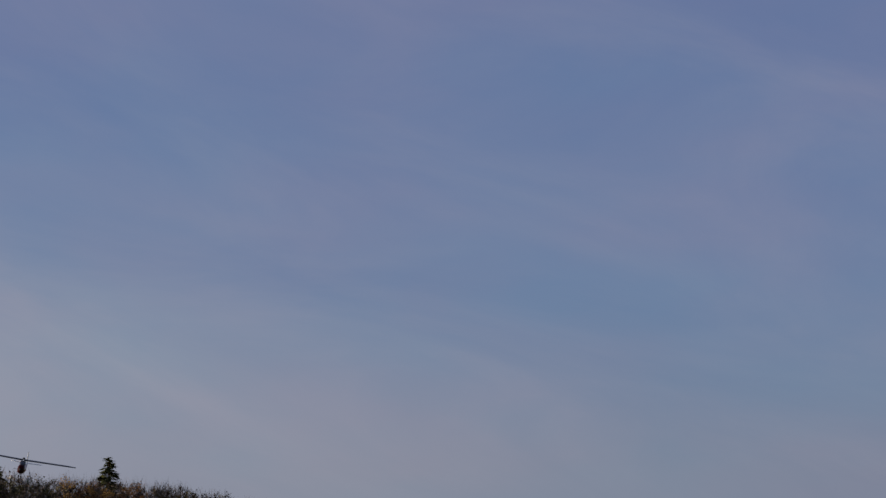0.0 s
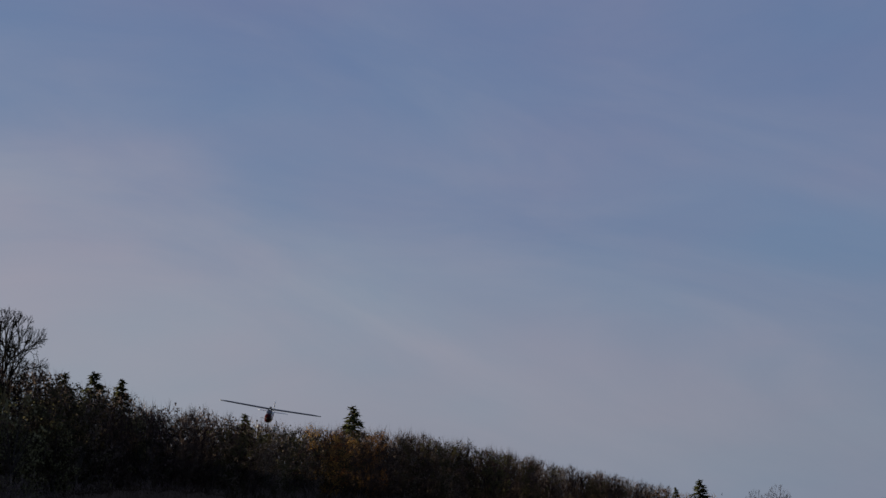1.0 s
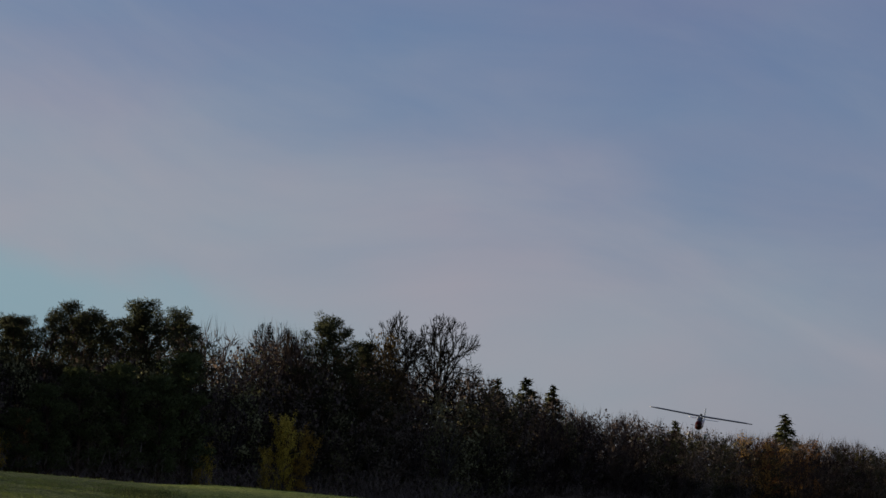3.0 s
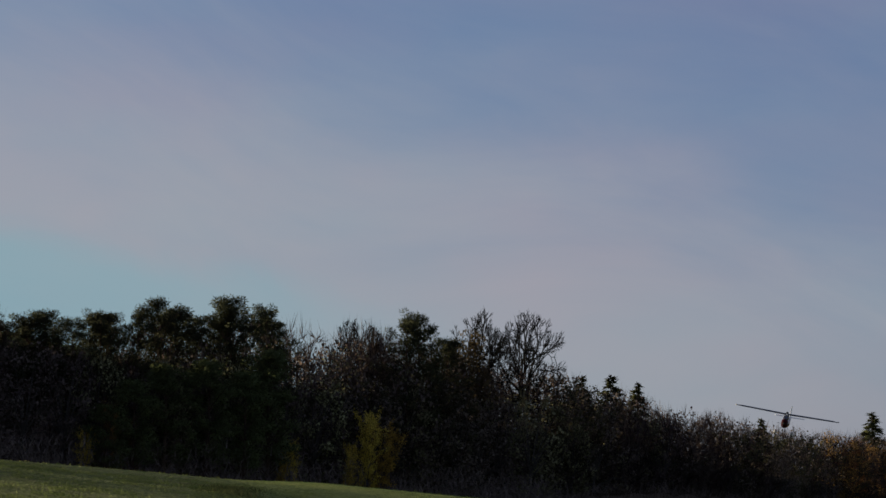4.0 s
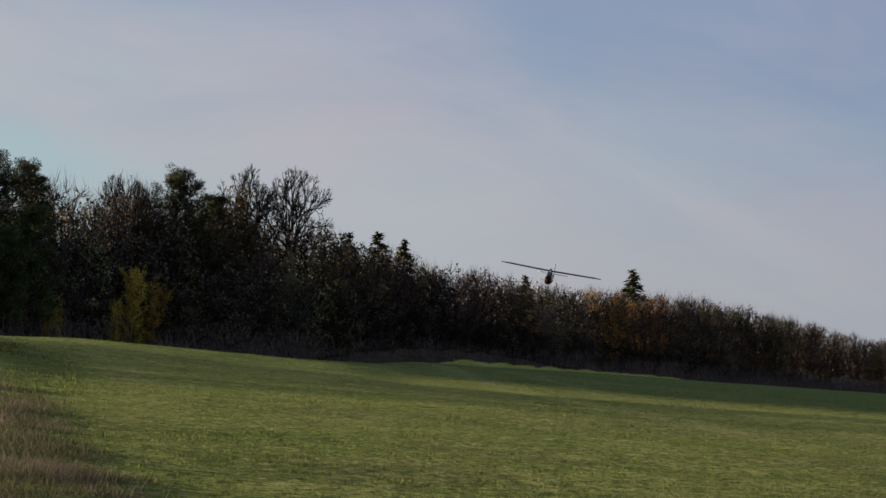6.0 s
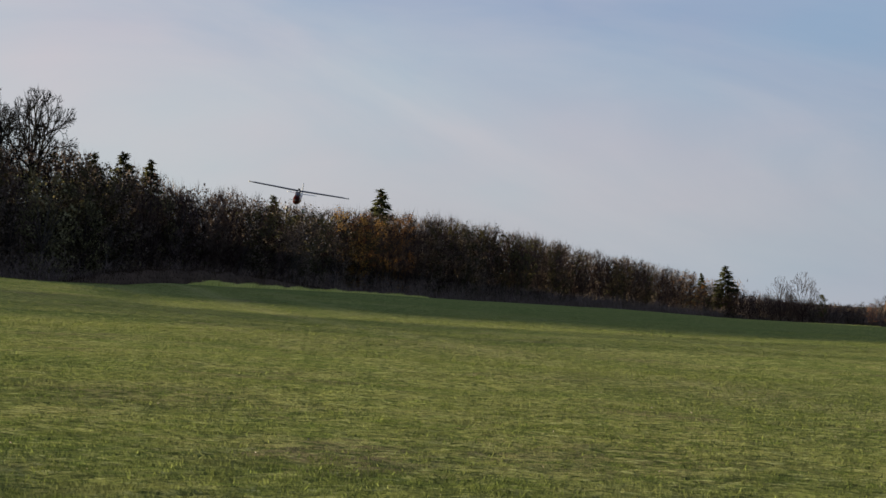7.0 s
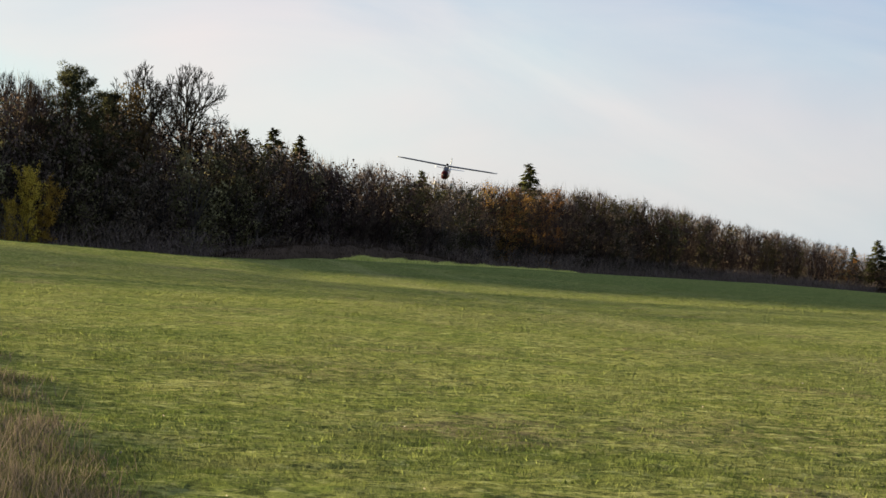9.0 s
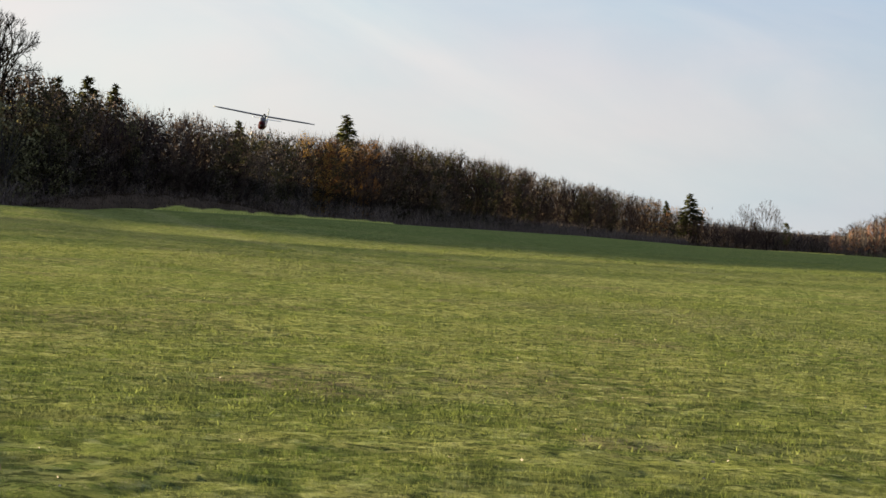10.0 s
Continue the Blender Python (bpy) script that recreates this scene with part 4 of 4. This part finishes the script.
def undergrowth():
    r = random.Random(5)
    s = Shape()
    for past in (-2, 1, 4, 9, 15, 23, 31):
        for x, y in row_points(past, 2.2 if past < 6 else 3.0, 1.2):
            d = math.hypot(x, y)
            z = land(x, y)
            h = (r.uniform(1.2, 4.5) if past < 6 else r.uniform(4, 7) if past < 20 else r.uniform(7, 12)) * min(1, 330 / d + 0.2)
            az = math.degrees(math.atan2(x, y))
            if az < -20:
                h = min(h, 5.0)
            if az > 8.2:
                h = max(2.5, (d * math.tan(radians(float(np.interp(az, SKY_A, SKY_E)) - 0.12)) + EYE[2] - z) * r.uniform(0.75, 1.0))
            for _ in range(140 if past < 6 or az > 8.2 else 90):
                c = Vector((x + r.gauss(0, 1.2), y + r.gauss(0, 1.2), z + h * r.random() ** 1.3 - 0.3))
                s.sliver(c, (Vector((0, 0, 1)) + rand_dir(r) * 0.8) * r.uniform(0.4, 1.1), r.uniform(0.05, 0.10) * (1 if past < 20 else 3.0) * (1 if d < 480 else 1.3 if az < 8.2 else 2), r)
    part("undergrowth", s, UNDER)
    tagged(bpy.data.objects["undergrowth"], "tangled brown undergrowth along the edge of the wood", "undergrowth", kind="stuff")


undergrowth()


# pines between the tall ones
for az, top, dd, wide in ((-25.2, 4.9, 9, 1.1), (-23.3, 4.95, 7, 1.15), (-22.3, 5.05, 6, 1.1), (-20.2, 5.3, 7, 1.1)):
    p, h = PINES[int(-az * 10) % 3]
    plant(p, h, az, edge_at(az) + dd, top, wide)


# ---- grass ----
def blades(s, r, x, y, count, tall, width, lean=0.5, spread=0.06):
    z = land(x, y)
    for _ in range(count):
        p = Vector((x + r.gauss(0, spread), y + r.gauss(0, spread), z - 0.01))
        d = Vector((r.gauss(0, lean), r.gauss(0, lean), 1)) * tall * r.uniform(0.5, 1.15)
        a = r.uniform(0, 6.283)
        w = Vector((math.cos(a), math.sin(a), 0)) * width * 0.5
        if w.cross(d).y > 0:
            w = -w
        s.tri(p - w, p + w, p + d)


def meadow_grass():
    r = random.Random(8)
    s = Shape()
    for i in range(105000):
        y = 9.5 * (85 / 9.5) ** r.random()
        x = y * r.uniform(-0.42, 0.30)
        q = Vector((x, y, 0))
        n = noise.noise(q * 1.7) + 0.8 * noise.noise(q * 0.4)
        if n < -0.05 + r.uniform(-0.3, 0.3) or r.random() < (y - 40) / 60:
            continue
        blades(s, r, x, y, 5, (0.032 + 0.0003 * y) * (1.0 + 0.6 * n), 0.0026 + y * 0.00020, 0.3, 0.03 + y * 0.001)
    part("meadow_grass", s, BLADE, upright=True)
    tagged(bpy.data.objects["meadow_grass"], "short green and straw coloured blades of meadow grass", "grass", kind="stuff")


meadow_grass()


def tussocks():
    """Low tufts of thicker grass all over the meadow."""
    r = random.Random(17)
    s = Shape()
    for i in range(19000):
        d = 16 * (190 / 16) ** r.random()
        az = r.uniform(-27, 14)
        x, y = along(az, d)
        if inside_wood(x, y) > -48 or noise.noise(Vector((x, y, 3)) * 0.09) + 0.6 * noise.noise(Vector((x, y, 8)) * 0.5) < r.uniform(-0.5, 0.3):
            continue
        w = r.uniform(0.06, 0.2) * (0.6 + d / 90)
        blades(s, r, x, y, 7, (0.040 + 0.0003 * d) * r.uniform(0.6, 1.3), 0.0045 + 0.00055 * d, 0.6, w)
    # ranker tufts on the rise beside the wood
    for i in range(9000):
        d = 60 + 58 * r.random() ** 0.7
        az = r.uniform(-27, -16.5)
        x, y = along(az, d)
        n = noise.noise(Vector((x, y, 6)) * 0.35) + 0.5 * noise.noise(Vector((x, y, 2)) * 1.3)
        if n > r.uniform(-0.35, 0.25):
            blades(s, r, x, y, 5, (0.07 + 0.10 * max(0, n)) * r.uniform(0.6, 1.5), 0.035, 0.5, 0.16)
    tagged(part("tussocks", s, BLADE, upright=True), "low tufts of thicker green and straw coloured grass", "grass", kind="stuff")


tussocks()


def dry_strip():
    """Uncut strip of tall dry grass beside the mown meadow."""
    r = random.Random(9)
    s, g = Shape(), Shape()
    for i in range(21000):
        y = 10 + 50 * r.random() ** 2.0
        off = abs(r.gauss(0, 1)) * (0.9 + y * 0.07)
        x = strip_edge(y) - off + 0.8 * noise.noise(Vector((y * 0.5, 2, 0)))
        n = noise.noise(Vector((x, y, 5)) * 0.7)
        if n < -0.22 + r.uniform(-0.15, 0.15):
            continue
        tall = (0.09 + 0.05 * min(1, off) + 0.16 * max(0, n)) * r.uniform(0.7, 1.3) * (1.8 if r.random() < 0.04 else 1)
        blades(s if r.random() < 0.5 + 0.5 * n else g, r, x, y, 4, tall, 0.005 + y * 0.0003, 0.5, 0.10 + y * 0.003)
    for i in range(1500):
        x, y = along(-18.9 + r.gauss(0, 0.55), 104 + r.gauss(0, 6))
        n = noise.noise(Vector((x, y, 9)) * 0.5)
        if n > -0.1:
            blades(g, r, x, y, 3, 0.07 + 0.22 * n, 0.04, 0.5, 0.5)
    a = part("tall_grass", s, STRAW)
    tagged(a, "tall dry straw coloured grass left uncut", "tall grass", kind="stuff")
    b = part("tall_grass", g, WEED)
    tagged(b, "green stems among tall dry grass", "tall grass", kind="stuff")


dry_strip()


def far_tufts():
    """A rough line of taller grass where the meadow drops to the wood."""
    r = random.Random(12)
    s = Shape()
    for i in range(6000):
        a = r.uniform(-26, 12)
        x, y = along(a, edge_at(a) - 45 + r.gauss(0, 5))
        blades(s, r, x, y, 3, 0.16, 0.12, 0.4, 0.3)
    # denser strip on the crest, its sunlight painted in by the pale material
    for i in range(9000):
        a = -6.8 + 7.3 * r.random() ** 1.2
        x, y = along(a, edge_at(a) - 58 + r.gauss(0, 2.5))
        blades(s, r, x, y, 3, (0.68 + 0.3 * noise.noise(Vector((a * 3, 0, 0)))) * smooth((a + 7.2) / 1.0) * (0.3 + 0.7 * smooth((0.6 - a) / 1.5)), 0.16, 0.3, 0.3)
    tagged(part("rough_grass", s, SUNLIT_PAINT), "rough taller grass along the meadow's crest, painted as if sunlit", "tall grass", kind="stuff")


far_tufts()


def litter():
    r = random.Random(14)
    s = Shape()
    for i in range(150):
        y = r.uniform(10, 45)
        x = y * r.uniform(-0.3, 0.26)
        c = Vector((x, y, land(x, y) + 0.05))
        e = Vector((r.uniform(-1, 1), r.uniform(-1, 1), r.uniform(-0.3, 0.6))) * r.uniform(0.008, 0.02)
        w = e.cross(rand_dir(r)).normalized() * e.length * 0.6
        s.quad(c - e, c + w, c + e, c - w)
    tagged(part("fallen_leaves", s, LITTER), "pale fallen leaves scattered on the turf", "leaves", kind="stuff")


litter()

# ---- the model aeroplane ----
RED_FILM = surface("red_film", [(0.3, (0.30, 0.022, 0.022)), (0.7, (0.38, 0.03, 0.028))], scale=3, fine=30, rough=0.3, coat=0.4)
WHITE_FILM = surface("white_film", [(0.3, (0.74, 0.71, 0.66)), (0.7, (0.82, 0.79, 0.74))], scale=3, fine=30, rough=0.6)
TIP_FILM = surface("pale_tip_film", [(0.3, (0.30, 0.29, 0.27)), (0.7, (0.40, 0.38, 0.36))], scale=3, fine=30, rough=0.6)
WING_FILM = surface("wing_film", [(0.3, (0.021, 0.020, 0.019)), (0.7, (0.036, 0.034, 0.031))], scale=4, fine=40, rough=0.4, coat=0.2)
# maroon of the nose, taken near black to carry its backlit shade
MAROON = surface("maroon_film", [(0.3, (0.023, 0.005, 0.005)), (0.7, (0.036, 0.007, 0.007))], scale=3, fine=30, rough=0.45)
BLACK = surface("black_rubber", [(0.3, (0.015, 0.015, 0.016)), (0.7, (0.03, 0.03, 0.03))], scale=6, fine=50, rough=0.7)
STEEL = surface("steel_wire", [(0.3, (0.35, 0.35, 0.36)), (0.7, (0.5, 0.5, 0.5))], scale=8, fine=60, rough=0.35, metal=1.0)
GLASS = surface("dark_canopy", [(0.3, (0.02, 0.022, 0.025)), (0.7, (0.035, 0.035, 0.04))], scale=4, fine=40, rough=0.08, coat=0.6)


def loft(sections, n=14, half=None):
    """Closed skin through rings (x, centre z, half width, half height); half: 'low' or 'high' part of each ring."""
    bm = bmesh.new()
    rings = []
    lo, hi = {"low": (math.pi, 2 * math.pi), "high": (0, math.pi), None: (0, 2 * math.pi)}[half]
    count = n if half is None else n // 2 + 1
    for x, z, w, h in sections:
        ring = []
        for i in range(count):
            a = lo + (hi - lo) * i / (count if half is None else count - 1)
            c, s = math.cos(a), math.sin(a)
            c, s = math.copysign(abs(c) ** 0.75, c), math.copysign(abs(s) ** 0.75, s)
            ring.append(bm.verts.new((x, c * w, z + s * h)))
        rings.append(ring)
    for a, b in zip(rings, rings[1:]):
        for i in range(count):
            j = (i + 1) % count
            bm.faces.new((a[i], a[j], b[j], b[i]))
    bm.faces.new(rings[0][::-1])
    bm.faces.new(rings[-1])
    bmesh.ops.recalc_face_normals(bm, faces=bm.faces)
    return bm


def foil(root, tip, chord0, chord1, thick, steps=8):
    """A wing panel between two points of its leading edge; chord runs to -x."""
    bm = bmesh.new()
    prof = [(0, 0), (0.04, 0.45), (0.15, 0.85), (0.3, 1.0), (0.55, 0.75), (0.8, 0.35), (1.0, 0.04), (0.8, -0.1), (0.5, -0.2), (0.2, -0.3), (0.05, -0.28)]
    span = (Vector(tip) - Vector(root))
    flat = abs(span.z) > abs(span.y)
    rings = []
    for k in range(steps + 1):
        f = k / steps
        o = Vector(root) + span * f
        c = chord0 + (chord1 - chord0) * f
        if k == steps:
            c *= 0.86
        ring = []
        for u, v in prof:
            t = v * thick * c * (0.6 if k == steps else 1)
            ring.append(bm.verts.new(o + (Vector((-u * c, t, 0)) if flat else Vector((-u * c, 0, t)))))
        rings.append(ring)
    for a, b in zip(rings, rings[1:]):
        for i in range(len(prof)):
            j = (i + 1) % len(prof)
            bm.faces.new((a[i], a[j], b[j], b[i]))
    bm.faces.new(rings[0][::-1])
    bm.faces.new(rings[-1])
    bmesh.ops.recalc_face_normals(bm, faces=bm.faces)
    return bm


def rod(points, r, n=8):
    s = Shape()
    for p, q in zip(points, points[1:]):
        s.tube(Vector(p), Vector(q), r, r, n)
    return s


def ring_tyre(c, radius, thick):
    bm = bmesh.new()
    n, m = 20, 8
    vs = []
    for i in range(n):
        a = 2 * math.pi * i / n
        vs.append([bm.verts.new((c[0] + math.cos(a) * (radius + thick * math.cos(b)), c[1] + thick * math.sin(b) * 0.9, c[2] + math.sin(a) * (radius + thick * math.cos(b)))) for b in (2 * math.pi * k / m for k in range(m))])
    for i in range(n):
        for k in range(m):
            bm.faces.new((vs[i][k], vs[(i + 1) % n][k], vs[(i + 1) % n][(k + 1) % m], vs[i][(k + 1) % m]))
    bmesh.ops.recalc_face_normals(bm, faces=bm.faces)
    return bm


def aeroplane():
    ob = tagged(new("model_aeroplane"), "red and white radio controlled model aeroplane in flight", "model aeroplane")
    body = [(0.62, 0.00, 0.030, 0.035), (0.58, 0.0, 0.075, 0.085), (0.45, 0.0, 0.105, 0.12), (0.2, 0.01, 0.12, 0.14), (-0.1, 0.02, 0.115, 0.135), (-0.4, 0.04, 0.085, 0.10), (-0.8, 0.06, 0.05, 0.065), (-1.1, 0.07, 0.025, 0.05)]
    body = [(x, z, w * 0.86, h) for x, z, w, h in body]
    part("fuselage", loft(body, 16), RED_FILM, ob, "glossy red fuselage", True)
    # maroon nose, drawn further back so that painted shade covers the front
    part("cowl", loft([(0.625, 0.0, 0.030, 0.037), (0.585, 0.0, 0.069, 0.089), (0.45, 0.0, 0.094, 0.124), (0.36, 0.003, 0.100, 0.131)], 16), MAROON, ob, "dark maroon nose, deepened as if backlit", True)
    part("rear_deck", loft([(x, z + 0.03, w + 0.003, h * 0.72) for x, z, w, h in body[4:]], 16), WHITE_FILM, ob, "cream white rear fuselage", True)
    part("side_stripe", loft([(x, z + 0.005, w + 0.004, 0.028) for x, z, w, h in body[1:6]], 16), WHITE_FILM, ob, "white stripe along the flank", True)
    part("canopy", loft([(0.40, 0.10, 0.02, 0.02), (0.32, 0.13, 0.07, 0.06), (0.2, 0.155, 0.085, 0.075), (0.05, 0.155, 0.08, 0.075), (-0.1, 0.13, 0.05, 0.04)], 14), GLASS, ob, "dark canopy under the wing", True)
    for s in (1, -1):
        w = part("wing", foil((0.22, 0.02 * s, 0.245), (0.20, 1.44 * s, 0.272), 0.30, 0.24, 0.12), WING_FILM, ob, "dark grey film covered wing", True)
        part("wing_tip", foil((0.20, 1.435 * s, 0.272), (0.17, 1.47 * s, 0.274), 0.245, 0.17, 0.12, 3), TIP_FILM, w, "white wing tip", True)
        part("cabane_strut", rod([(0.16, 0.07 * s, 0.12), (0.12, 0.05 * s, 0.25)], 0.009), BLACK, ob)
        part("tailplane", foil((-0.86, 0.02 * s, 0.13), (-0.9, 0.44 * s, 0.14), 0.22, 0.16, 0.09), WHITE_FILM, ob, "pale tailplane", True)
        part("undercarriage_leg", rod([(0.24, 0.07 * s, -0.11), (0.25, 0.20 * s, -0.30), (0.25, 0.25 * s, -0.30)], 0.009), STEEL, ob)
        wheel = part("wheel", ring_tyre((0.25, 0.235 * s, -0.30), 0.062, 0.024), BLACK, ob, "black tyre on a pale hub", True)
        part("wheel_spat", loft([(0.36, -0.27, 0.012, 0.02), (0.31, -0.26, 0.038, 0.05), (0.24, -0.262, 0.042, 0.055), (0.15, -0.27, 0.03, 0.04), (0.08, -0.275, 0.006, 0.01)], 12), TIP_FILM, wheel, "pale wheel spat", True).location = (0, 0.236 * s, 0)
        hub = Shape()
        hub.tube(Vector((0.25, 0.215 * s, -0.30)), Vector((0.25, 0.257 * s, -0.30)), 0.05, 0.045, 16)
        k = len(hub.v)
        hub.f.append(tuple(range(k - 16, k)))
        hub.f.append(tuple(range(k - 32, k - 16))[::-1])
        part("hub", hub, WHITE_FILM, wheel, "pale wheel hub")
    part("fin", foil((-0.80, 0, 0.08), (-0.95, 0, 0.46), 0.24, 0.15, 0.09), WHITE_FILM, ob, "tall cream white fin", True)
    part("rudder", foil((-1.045, 0, 0.06), (-1.105, 0, 0.45), 0.13, 0.10, 0.08), WHITE_FILM, ob, "cream rudder", True)
    # dark pod on top of the wing, built as a small motor
    motor = Shape()
    motor.tube(Vector((0.02, 0, 0.29)), Vector((0.14, 0, 0.30)), 0.032, 0.028, 12)
    motor.tube(Vector((0.14, 0, 0.30)), Vector((0.17, 0, 0.30)), 0.028, 0.004, 12)
    part("motor_pod", motor, BLACK, ob, "small black pod on the wing")
    spin = Shape()
    spin.tube(Vector((0.61, 0, 0)), Vector((0.66, 0, 0)), 0.035, 0.025, 12)
    spin.tube(Vector((0.66, 0, 0)), Vector((0.70, 0, 0)), 0.025, 0.004, 12)
    part("spinner", spin, BLACK, ob)
    part("propeller", foil((0.655, -0.19, 0.0), (0.655, 0.19, 0.0), 0.022, 0.022, 0.3, 6), BLACK, ob)
    part("tail_wheel", ring_tyre((-1.06, 0, -0.02), 0.022, 0.010), BLACK, ob, "", True)
    return ob


plane = aeroplane()
PLANE_D = 60.0
pa, pe = radians(-3.83), radians(2.45)
spot = Vector((math.sin(pa) * math.cos(pe), math.cos(pa) * math.cos(pe), math.sin(pe))) * PLANE_D + Vector(EYE)
# nose towards the pilot, banked to one side
nose = (Vector((-0.03, -1.0, -0.07))).normalized()
side = Vector((0, 0, 1)).cross(nose).normalized()
upw = nose.cross(side)
turn = Matrix((nose, side, upw)).transposed().to_4x4()
plane.matrix_basis = Matrix.Translation(spot) @ turn @ Matrix.Rotation(radians(-10), 4, "X") @ Matrix.Translation((0, 0, -0.2))
